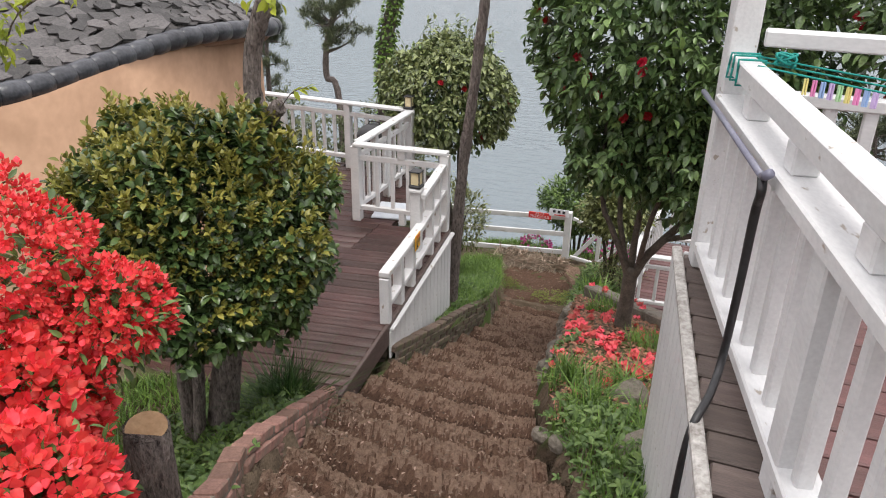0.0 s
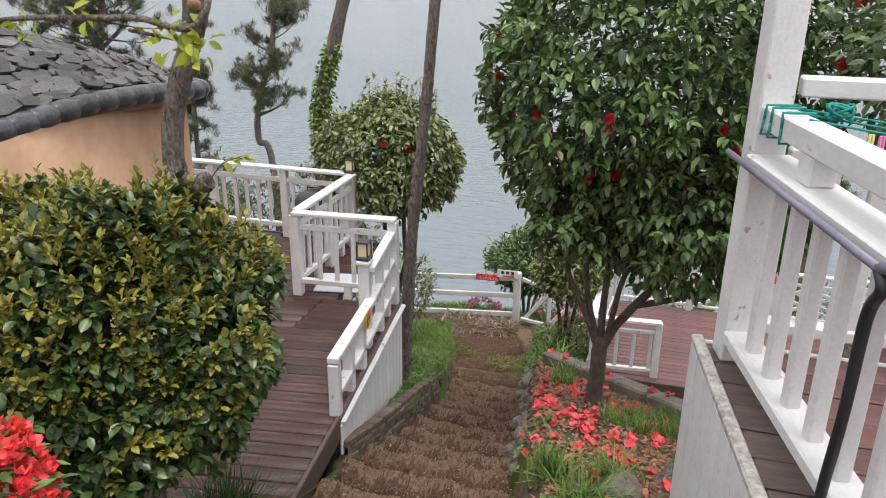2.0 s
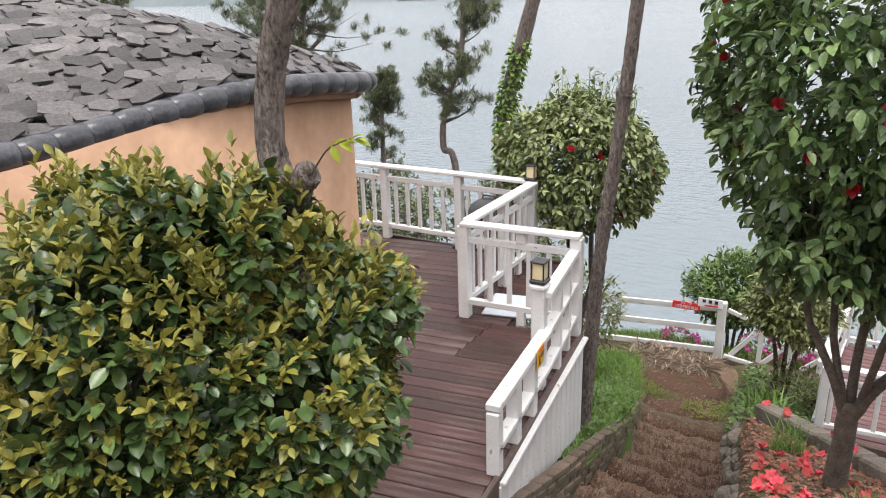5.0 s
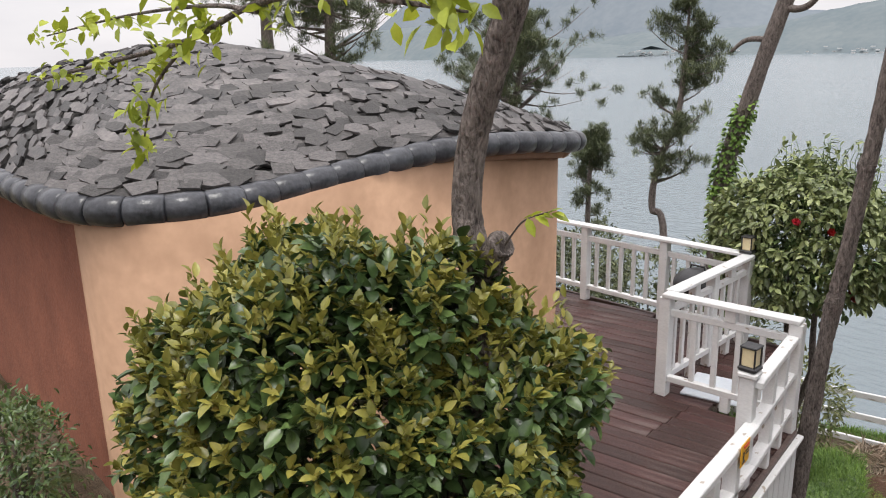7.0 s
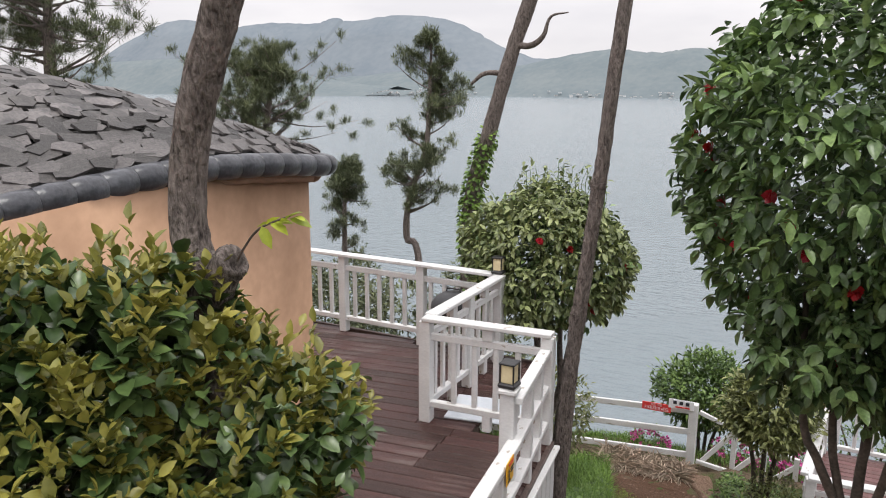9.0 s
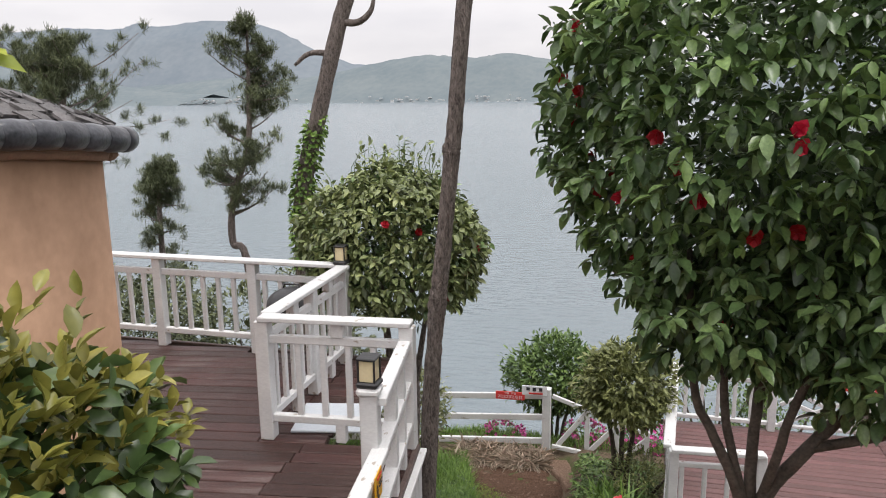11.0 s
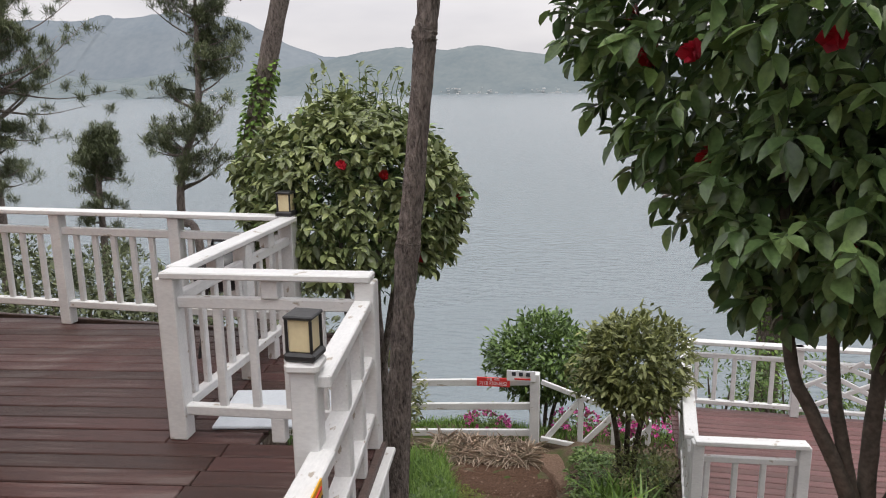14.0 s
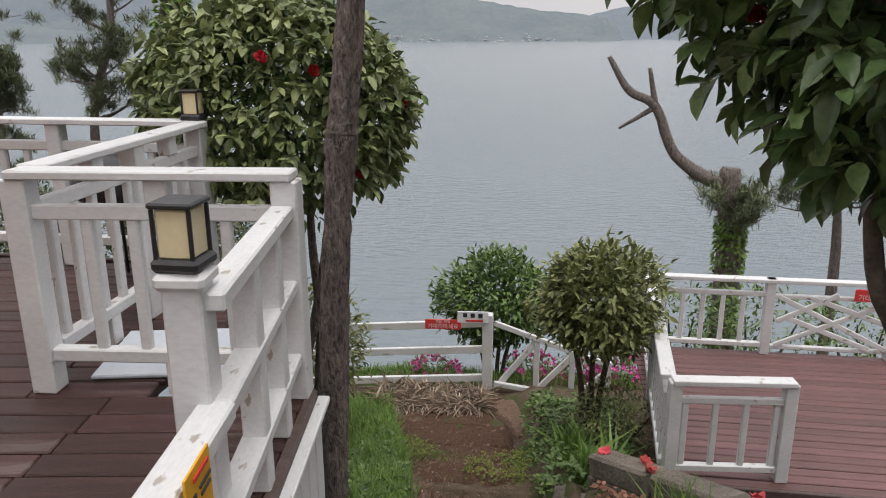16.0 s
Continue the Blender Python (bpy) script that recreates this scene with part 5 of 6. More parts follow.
for i, (c, r, n) in enumerate((((-1.78, 2.75, 0.86), (0.38, 0.36, 0.38), 1700), ((-1.48, 2.9, 0.82), (0.24, 0.2, 0.16), 700), ((-1.22, 2.35, 0.62), (0.22, 0.22, 0.24), 520), ((-1.62, 2.55, 0.62), (0.36, 0.3, 0.36), 900), ((-1.5, 2.3, 0.42), (0.42, 0.34, 0.4), 800))):
    blossoms(az, "blossoms", c, r, n, M_AZALEA, 0.021 if i < 2 else 0.034, 60 + i, "bright red azalea blossom")
    leafy("leaves", az, c, tuple(k * 0.9 for k in r), 150, 5, 0.03, M_GREEN, 0.05, 0.02, 70 + i, shell=0.2)

# trees with bare trunks
ta = trunk_tree("garden_tree", (-2.50, 4.55, -1.25), "leaning grey-barked tree with a cut branch stub")
limb("trunk", [(-2.50, 4.55, -1.3, 0.115), (-2.47, 4.56, -0.9, 0.095), (-2.36, 4.58, -0.4, 0.08), (-2.16, 4.68, 0.2, 0.066), (-2.09, 4.75, 0.62, 0.062), (-2.11, 4.75, 0.80, 0.062), (-2.155, 4.75, 0.93, 0.056), (-2.18, 4.75, 1.05, 0.048), (-2.16, 4.75, 1.25, 0.046), (-2.10, 4.75, 1.42, 0.046), (-2.02, 4.75, 1.6, 0.046), (-1.99, 4.75, 1.72, 0.054), (-1.97, 4.75, 1.82, 0.045), (-1.8, 4.75, 2.4, 0.045), (-1.6, 4.75, 3.6, 0.035), (-1.5, 4.75, 4.6, 0.02)], M_BARK, ta, n=18, seed=2)
limb("branch_stub", [(-2.12, 4.75, 0.82, 0.05), (-2.07, 4.72, 0.91, 0.048), (-2.02, 4.71, 0.97, 0.044), (-1.995, 4.71, 0.995, 0.042), (-1.985, 4.71, 1.0, 0.015)], M_BARK, ta, "cut stub of a branch", n=12)
limb("branch_stub", [(-1.98, 4.74, 1.70, 0.025), (-1.96, 4.68, 1.725, 0.022), (-1.955, 4.66, 1.73, 0.006)], M_LOG, ta, "small pale sawn stub", n=10)
limb("twig", [(-2.0, 4.71, 0.97, 0.004), (-1.95, 4.7, 1.03, 0.003), (-1.9, 4.7, 1.08, 0.003), (-1.80, 4.69, 1.12, 0.002)], M_BARK_SMOOTH, ta, n=5)
tb = np.array([(-1.90 + 0.014 * k, 4.69, 1.085 + 0.004 * k) for k in range(9)])
part("twig_leaves", leaves_mesh("twig_leaves", tb, rng.normal(0, 0.6, tb.shape) + np.array([1, 0, 0.15]), M_LIME, 0.055, 0.028, rng), ta, "fresh lime green leaves")
BR_PTS = (
    [(-1.8, 4.75, 2.4, 0.03), (-1.59, 4.20, 1.72, 0.0120), (-1.89, 4.20, 1.69, 0.0110), (-2.40, 4.20, 1.67, 0.0095), (-2.81, 4.20, 1.59, 0.0085), (-3.45, 4.20, 1.53, 0.0080), (-4.42, 4.20, 1.45, 0.0050)],
    [(-2.81, 4.20, 1.59, 0.0070), (-3.11, 4.20, 1.44, 0.0050), (-3.26, 4.20, 1.25, 0.0030)],
    [(-2.40, 4.20, 1.65, 0.0080), (-2.68, 4.20, 1.68, 0.0063), (-3.30, 4.20, 1.68, 0.0047), (-4.17, 4.20, 1.64, 0.0030)],
    [(-1.89, 4.20, 1.65, 0.0070), (-1.75, 4.20, 1.63, 0.0050), (-1.62, 4.20, 1.61, 0.0030)])
lb = []
for k, pts in enumerate(BR_PTS):
    limb("branch", pts, M_BARK, ta, n=7, seed=k)
    q = np.array(spline(pts, 16))[:, :3]
    q = q[len(q) // 3:]
    q = q[rng.random(len(q)) < 0.36]
    lb.append(np.repeat(q, 7, 0) + rng.normal(0, 0.035, (len(q) * 7, 3)))
lb = np.concatenate(lb)
part("spring_leaves", leaves_mesh("spring_leaves", lb, rng.normal(0, 0.7, lb.shape) + np.array([0.2, -0.2, -0.3]), M_LIME, 0.062, 0.036, rng), ta, "fresh lime green leaves")

tp = trunk_tree("slender_pine", (-2.5, 8.95, -2.4), "slender bare pine trunk beside the deck")
limb("trunk", [(-2.57, 8.85, -2.7, 0.075), (-2.56, 8.85, -2.2, 0.067), (-2.50, 8.85, -1.1, 0.06), (-2.46, 8.85, -0.55, 0.057), (-2.44, 8.85, -0.35, 0.066), (-2.42, 8.85, -0.2, 0.057), (-2.34, 8.85, 0.55, 0.053), (-2.33, 8.85, 0.7, 0.061), (-2.31, 8.85, 0.85, 0.053), (-2.22, 8.85, 1.8, 0.05), (-2.12, 8.85, 2.6, 0.047), (-2.0, 8.85, 3.8, 0.042), (-1.9, 8.85, 6, 0.03)], M_BARK, tp, n=16, steps=8, wob=0.2, seed=5)
leafy("crown", tp, (-1.9, 8.85, 7.2), (1.6, 1.6, 0.8), 250, 12, 0.15, M_PINE, 0.12, 0.012, 91, shell=0.4)


def pine(name, at, label, trunk, clumps, seed, needle=0.13, ivy=None):
    """A sea pine: bent trunk, side limbs with needle tufts. clumps: (height share, reach, count)."""
    t = trunk_tree(name, at, label, "tree")
    limb("trunk", trunk, M_BARK, t, n=10, seed=seed)
    r = np.random.default_rng(seed)
    tips = []
    s = np.array(spline(trunk, 16))
    for u, reach, n in clumps:
        for k in range(n):
            p = s[min(len(s) - 1, max(0, int((u + r.normal(0, 0.025)) * (len(s) - 1))))]
            a = r.uniform(0, 6.28)
            ln = reach * r.uniform(0.45, 1.1)
            e = p[:3] + np.array([math.cos(a) * ln, math.sin(a) * ln, r.uniform(-0.1, 0.8) * ln])
            mid = (p[:3] + e) / 2 + np.array([0, 0, -0.08 * ln])
            limb("limb", [(*p[:3], max(0.012, p[3] * 0.4)), (*mid, 0.014), (*e, 0.006)], M_BARK, t, n=5, steps=3, seed=k)
            for q in np.linspace(0.4, 1, 4):
                c = p[:3] * (1 - q) + e * q + r.normal(0, 0.07 * reach, 3) + np.array([0, 0, 0.05])
                for w in range(3):
                    tips.append(c + r.normal(0, (0.08, 0.08, 0.05), 3))
    tips = np.array(tips)
    per = 52
    b = np.repeat(tips, per, 0) + r.normal(0, 0.035, (len(tips) * per, 3))
    ax = r.normal(0, 1, b.shape) + np.array([0, 0, 0.9])
    part("needles", leaves_mesh("needles", b, ax, M_PINE, needle, 0.013, r, fold=0.0, curl=0.1), t, "dark green needle tufts")
    if ivy:
        k = r.uniform(ivy[0], ivy[1], 1500)
        pp = s[(k * (len(s) - 1)).astype(int)]
        d = unit(r, 1500)
        bb = pp[:, :3] + d * (pp[:, 3:4] + 0.025)
        part("ivy", leaves_mesh("ivy", bb, d + np.array([0, 0, -0.4]), M_IVY, 0.075, 0.06, r), t, "bright green ivy round the trunk")
    return t


pine("sea_pine", (-9.2, 18, -7), "thin sea pine with tufted branches", [(-9.0, 18, -9, 0.14), (-9.15, 18, -2.8, 0.085), (-9.5, 18, -2.0, 0.08), (-9.4, 18, -1.0, 0.07), (-9.0, 18, 0.0, 0.06), (-8.9, 18, 1.2, 0.045), (-8.85, 18, 2.4, 0.02)], [(0.99, 0.35, 5), (0.93, 0.6, 6), (0.87, 0.85, 7), (0.8, 0.9, 7), (0.70, 0.8, 5), (0.62, 0.9, 6), (0.55, 0.9, 6), (0.45, 1.1, 6)], 101)
pine("sea_pine", (-10.9, 18, -7), "small sea pine on the slope", [(-10.9, 17.5, -9, 0.1), (-10.9, 17.5, -2, 0.06), (-10.75, 17.5, -0.4, 0.02)], [(0.99, 0.12, 3), (0.94, 0.22, 4), (0.88, 0.32, 4), (0.81, 0.42, 5), (0.73, 0.5, 5), (0.64, 0.6, 5), (0.54, 0.7, 6)], 102)
pine("sea_pine", (-14.5, 20, -7), "broad sea pine behind the cottage", [(-15.5, 20, -9, 0.2), (-15.6, 20, -2, 0.14), (-15.3, 20, 0.5, 0.09), (-14.8, 20, 2.2, 0.03)], [(0.98, 0.6, 7), (0.92, 1.1, 9), (0.85, 1.7, 10), (0.76, 2.2, 12), (0.68, 2.4, 12), (0.6, 2.4, 12), (0.52, 2.4, 12), (0.45, 2.2, 10), (0.38, 2.0, 8)], 103, 0.2)
pine("sea_pine", (-17, 15, -5), "dense sea pine behind the cottage roof", [(-17.5, 15, -6, 0.25), (-17.5, 15, 1, 0.16), (-17.2, 15, 4.5, 0.05)], [(0.98, 1.0, 9), (0.9, 1.8, 12), (0.82, 2.4, 14), (0.74, 2.6, 14), (0.66, 2.6, 12), (0.58, 2.4, 10)], 104, 0.22)
pine("sea_pine", (-24, 17, -5), "dense sea pine behind the cottage roof", [(-24, 17, -6, 0.3), (-24, 17, 2, 0.2), (-23.7, 17, 6, 0.06)], [(0.98, 1.2, 9), (0.9, 2.2, 12), (0.82, 2.8, 14), (0.74, 3.0, 14), (0.66, 3.0, 12)], 105, 0.25)
iv = pine("ivy_pine", (-5.8, 13.5, -4), "old pine trunk wrapped in ivy with broken dead branches", [(-5.63, 13.6, -6, 0.16), (-5.73, 13.6, -1.4, 0.13), (-5.68, 13.6, -0.2, 0.12), (-5.38, 13.6, 0.9, 0.11), (-5.08, 13.6, 1.9, 0.105), (-4.78, 13.6, 2.8, 0.1), (-4.53, 13.6, 4.2, 0.08), (-4.23, 13.6, 6, 0.05)], [(0.97, 1.2, 8)], 106, ivy=(0.12, 0.41))
limb("dead_branch", [(-5.05, 13.6, 2.0, 0.05), (-4.78, 13.55, 1.98, 0.045), (-4.58, 13.5, 2.1, 0.035), (-4.48, 13.5, 2.35, 0.02), (-4.23, 13.5, 2.4, 0.008)], M_BARK, iv, "broken bare branch", n=8)
limb("dead_branch", [(-5.18, 13.6, 1.6, 0.045), (-5.48, 13.55, 1.6, 0.035), (-5.68, 13.5, 1.45, 0.02)], M_BARK, iv, "broken bare branch", n=8)
sn = pine("snag_pine", (1.11, 17.5, -6), "pine trunk with bare crooked branch and ivy below", [(1.11, 17.5, -9, 0.22), (1.11, 17.5, -3.42, 0.190), (1.05, 17.5, -2.61, 0.175), (1.00, 17.5, -1.92, 0.150)], [(0.72, 0.7, 4), (0.6, 0.9, 6)], 107, ivy=(0.22, 0.5))
limb("bare_branch", [(1.00, 17.5, -1.92, 0.130), (0.86, 17.5, -2.14, 0.110), (0.19, 17.5, -1.73, 0.085), (-0.15, 17.5, -1.02, 0.070), (-0.55, 17.5, -0.78, 0.060), (-0.86, 17.5, -0.30, 0.035)], M_BARK, sn, "crooked bare branch", n=9)
limb("bare_branch", [(-0.15, 17.5, -1.02, 0.050), (-0.27, 17.5, -0.46, 0.030)], M_BARK, sn, "", n=7)
limb("bare_branch", [(-0.15, 17.5, -1.02, 0.045), (-0.66, 17.5, -1.34, 0.020)], M_BARK, sn, "", n=7)
pine("sea_pine", (3, 19, -6), "sea pine on the slope below the terrace", [(3.2, 19, -9, 0.12), (3.2, 19, -4, 0.09), (3.0, 19, -2.0, 0.03)], [(0.98, 0.6, 6), (0.9, 1.0, 8), (0.8, 1.2, 8)], 108)


def shrub(name, centre, radii, label, material, clusters, leaf, seed, stems=3, base=None):
    t = trunk_tree(name, (centre[0], centre[1], base if base is not None else centre[2] - radii[2] - 0.2), label, "shrub")
    z0 = t.matrix_basis.translation.z - 0.1
    for k in range(stems):
        o = (k - (stems - 1) / 2) * 0.08
        limb("stem", [(centre[0] + o * 0.6, centre[1], z0, 0.035), (centre[0] + o * 1.5, centre[1] + 0.02 * k, (z0 + centre[2]) / 2, 0.026), (centre[0] + o * 4, centre[1], centre[2] + 0.2 * radii[2], 0.01)], M_BARK_SMOOTH, t, n=7, seed=k)
    leafy("leaves", t, centre, radii, clusters, 6, 0.045, material, leaf, leaf * 0.42, seed, shell=0.28, droop=0.1, label="")
    return t


shrub("small_tree", (-1.2, 12.2, -2.16), (0.54, 0.5, 0.47), "small round olive-green shrub on bent stems", M_OLIVE, 900, 0.09, 201, 3, -3.35)
shrub("wild_shrub", (-2.3, 15.2, -3.3), (0.78, 0.55, 0.62), "loose bright green shrub behind the fence", M_GREEN, 1000, 0.1, 202, 4, -4.6)
shrub("low_shrub", (-1.0, 12.0, -3.2), (0.35, 0.3, 0.33), "low olive shrub under the small tree", M_OLIVE, 220, 0.05, 204, 3, -3.6)
shrub("low_shrub", (-3.9, 12.2, -2.7), (0.7, 0.6, 0.6), "dark green shrub behind the deck", M_OLIVE, 350, 0.08, 205, 3, -3.7)
shrub("low_shrub", (-5.3, 4.0, -0.75), (0.6, 0.3, 0.35), "dark green shrub at the foot of the red wall", M_BUSH, 350, 0.05, 206, 3, -1.4)
for i, (x, y, z) in enumerate(((-1.75, 14.75, -4.12), (-1.2, 14.75, -4.15), (-3.0, 14.75, -4.25), (-0.75, 14.6, -4.0))):
    p = shrub("flowering_shrub", (x, y, z), (0.38, 0.3, 0.28), "low shrub with magenta-pink blossom behind the fence", M_GREEN, 160, 0.05, 210 + i, 2, -4.5)
    blossoms(p, "blossoms", (x, y, z), (0.36, 0.3, 0.28), 90, M_PINK, 0.045, 220 + i, "magenta-pink blossom")
for i in range(7):
    x = -12 + i * 1.05
    shrub("wild_shrub", (x, 14 + 1.2 * (i % 3), -3.1 + 0.4 * (i % 2)), (0.95, 0.8, 1.0), "dark wild shrub on the slope behind the deck", M_PINE, 420, 0.11, 230 + i, 3, -6.2)
for i, (x, y, z) in enumerate(((1.0, 15.2, -3.5), (2.4, 15.4, -3.6), (0.1, 15.4, -3.6), (3.6, 15.2, -3.4))):
    shrub("wild_shrub", (x, y, z), (0.8, 0.5, 0.55), "loose shrub behind the lower terrace", M_GREEN, 160, 0.08, 250 + i, 4, -5.0)

# second camellia beyond the terrace, on its leaning trunk
c2 = trunk_tree("camellia_tree", (0.35, 6.4, -1.5), "camellia tree on a leaning trunk behind the terrace")
limb("trunk", [(0.05, 6.25, -1.5, 0.13), (0.3, 6.4, -1.15, 0.12), (0.75, 6.6, -0.75, 0.11), (1.25, 6.8, -0.2, 0.09), (1.6, 6.9, 0.7, 0.06)], M_BARK, c2, n=14)
leafy("crown", c2, (1.95, 7.0, 1.55), (1.15, 1.0, 1.0), 800, 7, 0.06, M_CAM, 0.095, 0.052, 15, shell=0.2, droop=-0.35)
for i, d in enumerate(dirs[:22]):
    p = Vector(np.array((1.95, 7.0, 1.55)) + d * np.array((1.15, 1.0, 1.0)) * 0.98)
    part("flower", FLOWERS[i % 3], c2, "", Matrix.Translation(p) @ Vector(d).to_track_quat("Z", "Y").to_matrix().to_4x4())

# ---- grass, litter and fallen flowers ----
def scatter(n, x0, x1, y0, y1, keep, seed):
    r = np.random.default_rng(seed)
    x, y = r.uniform(x0, x1, n), r.uniform(y0, y1, n)
    k = keep(x, y, r)
    x, y = x[k], y[k]
    return np.stack([x, y, ground_z(x, y) - 0.01], 1), r


def patchy(x, y, s=2.2):
    return np.sin(x * s + 1.3 * np.sin(y * s * 0.8)) + np.sin(y * s * 1.25 + 0.7)


b, r = scatter(26000, -0.95, 1.2, 3.5, 10, lambda x, y, r: (x > right_x(y) + 0.1) & (x < np.interp(y, [4.7, 7.6, 10.3], [0.9, 0.7, -1.1])) & (((y < 5.5) & (r.random(len(x)) < 0.7)) | (patchy(x, y, 3.4) > 0.95)), 301)
tagged(new("grass", blades_mesh("grass", b, 0.16, 0.009, M_GRASS, r)), "tufts of green grass in the flower bed", "grass", kind="stuff")
b, r = scatter(38000, -4.2, -2.2, 7.9, 13.6, lambda x, y, r: (x < left_x(y) + 0.03) & (x > deck_edge_x(y) + np.where(y < 8.7, 0.06, -0.9)), 302)
tagged(new("grass", blades_mesh("grass", b, 0.17, 0.01, M_GRASS, r)), "strip of lush grass between deck and path", "grass", kind="stuff")
b, r = scatter(6000, -2.9, -1.75, 11.5, 12.4, lambda x, y, r: (x > left_x(y)) & (x < right_x(y)) & (patchy(x, y, 3) > -0.4), 303)
tagged(new("grass", blades_mesh("grass", b, 0.04, 0.006, M_GRASS, r)), "short grass on the landing", "grass", kind="stuff")
b, r = scatter(14000, -4.2, -1.2, 2.4, 5.1, lambda x, y, r: (x < left_x(y) - 0.15) & (patchy(x, y) > 0.35), 304)
tagged(new("grass", blades_mesh("grass", b, 0.13, 0.012, M_GRASS, r)), "low plants under the bush", "grass", kind="stuff")
b, r = scatter(7000, -6, 0, 14.3, 15.6, lambda x, y, r: r.random(len(x)) < 0.8, 305)
tagged(new("grass", blades_mesh("grass", b, 0.15, 0.012, M_GRASS, r)), "grass under the fence", "grass", kind="stuff")


def weeds(n, x0, x1, y0, y1, keep, seed, size, label, material=M_GREEN):
    """Low broad-leaved plants: small upright rosettes."""
    p, r = scatter(n, x0, x1, y0, y1, keep, seed)
    h = r.uniform(0.02, 0.13, (len(p), 1))
    base = np.repeat(p + np.array([0, 0, 1.0]) * h, 6, 0)
    ax = r.normal(0, 1, base.shape) * np.array([1, 1, 0.3]) + np.array([0, 0, 0.35])
    tagged(new("weeds", broad_leaves("weeds", base, ax, material, size, size * 0.5, r)), label, "weeds", kind="stuff")


weeds(2600, -0.95, 1.0, 3.6, 8.2, lambda x, y, r: (x > right_x(y) + 0.08) & (x < np.interp(y, [4.7, 7.6], [0.9, 0.7])) & ((y < 5.6) | (patchy(x, y, 3) > 1.1)), 331, 0.055, "low broad-leaved weeds in the flower bed")
weeds(1500, -3.0, -1.3, 2.4, 5.0, lambda x, y, r: x < left_x(y) - 0.12, 332, 0.06, "low leafy plants behind the brick border")
weeds(1500, -3.6, -2.2, 7.9, 13.4, lambda x, y, r: (x < left_x(y) - 0.02) & (x > deck_edge_x(y) + 0.06), 333, 0.06, "leafy weeds in the grass beside the path")
weeds(700, -1.8, -0.8, 10.6, 13.6, lambda x, y, r: x > right_x(y) + 0.02, 334, 0.06, "leafy weeds beside the lower path")
weeds(1500, -2.95, -1.7, 11.5, 12.5, lambda x, y, r: patchy(x, y, 3) > 0.2, 335, 0.02, "yellow-green moss on the landing", M_MOSS)
weeds(500, -1.5, -0.1, 3.2, 7.0, lambda x, y, r: (np.abs(x - left_x(y) - 0.03) < 0.06) | (np.abs(x - right_x(y)) < 0.06), 336, 0.04, "small weeds along the step edges")


def clump(x, y, z, n, h, w, label, seed, material=M_GRASS):
    r = np.random.default_rng(seed)
    b = np.array((x, y, z)) + r.normal(0, (0.07, 0.07, 0.0), (n, 3))
    tagged(new("grass_clump", blades_mesh("grass_clump", b, h, w, material, r, 0.55)), label, "plant")


clump(-2.2, 4.85, -1.2, 700, 0.5, 0.009, "dense dark clump of fine grass leaves", 401, M_DARKGRASS)
for i, (x, y) in enumerate(((-0.35, 5.6), (-0.2, 6.1), (0.05, 5.3), (-0.55, 6.0), (-0.85, 9.6))):
    clump(x, y, float(ground_z(x, y)) - 0.02, 130, 0.26, 0.013, "arching clump of green leaves in the bed", 402 + i)
for i, (x, y) in enumerate(((-1.3, 10.9), (-1.1, 11.0), (-1.35, 11.7))):
    clump(x, y, float(ground_z(x, y)) - 0.02, 40, 0.36, 0.03, "upright iris leaves beside the path", 420 + i)

b, r = scatter(11000, -1.3, 1.1, 5.3, 10.3, lambda x, y, r: (x > right_x(y) + 0.12) & (x < np.interp(y, [4.7, 7.6, 10.3], [0.9, 0.65, -1.1])), 310)
b[:, 2] += 0.025
tagged(new("leaf_litter", leaves_mesh("leaf_litter", b, r.normal(0, 1, b.shape) * np.array([1, 1, 0.25]), M_LITTER, 0.048, 0.028, r)), "dry brown leaves and petals under the camellia", "leaf litter", kind="stuff")
b, r = scatter(14000, -2.7, 0.1, 2.2, 12.5, lambda x, y, r: (x > left_x(y)) & (x < right_x(y)) & ((np.abs(x - left_x(y)) < 0.25) | (r.random(len(x)) < 0.45)), 311)
b[:, 2] = np.array([float(path_z(next((n for n in NOSES if n >= y), y))) for y in b[:, 1]]) + 0.03
tagged(new("leaf_litter", leaves_mesh("leaf_litter", b, r.normal(0, 1, b.shape) * np.array([1, 1, 0.12]), mat("dry_chips", (0.10, 0.065, 0.045), (0.34, 0.25, 0.185), 4, 0.9, 0, island=0.6), 0.024, 0.010, r)), "small dry leaves on the steps", "leaf litter", kind="stuff")
b, r = scatter(4200, -3.5, -2.3, 13.45, 14.0, lambda x, y, r: x > -9, 312)
b[:, 2] += r.uniform(0.02, 0.09, len(b))
tagged(new("straw_heap", leaves_mesh("straw_heap", b, r.normal(0, 1, b.shape) * np.array([1, 1, 0.2]), mat("straw", (0.30, 0.235, 0.17), (0.60, 0.50, 0.40), 4, 0.8, 0, island=0.4), 0.28, 0.012, r)), "heap of dry straw under the fence", "straw", kind="stuff")

FALLEN = [flower_mesh(M_CORAL, 0.048, 10 + k, 2) for k in range(3)]
rb, r = scatter(700, -1.2, 0.9, 5.6, 10.2, lambda x, y, r: (x > right_x(y) + 0.08) & (x < np.interp(y, [5.6, 7.6, 10.3], [0.6, 0.6, -1.1])) & (r.random(len(x)) < np.exp(-((x + 0.45) ** 2 + ((y - 7.6) / 1.5) ** 2) * 1.1)), 320)
for i, p in enumerate(rb[:130]):
    o = new("fallen_flower", FALLEN[i % 3])
    o.matrix_basis = pose(p[0], p[1], p[2] + 0.03, r.uniform(-30, 30), r.uniform(-30, 30), r.uniform(0, 360))
    tagged(o, "fallen red camellia flower on the soil", "flower", "fallen camellia flowers")

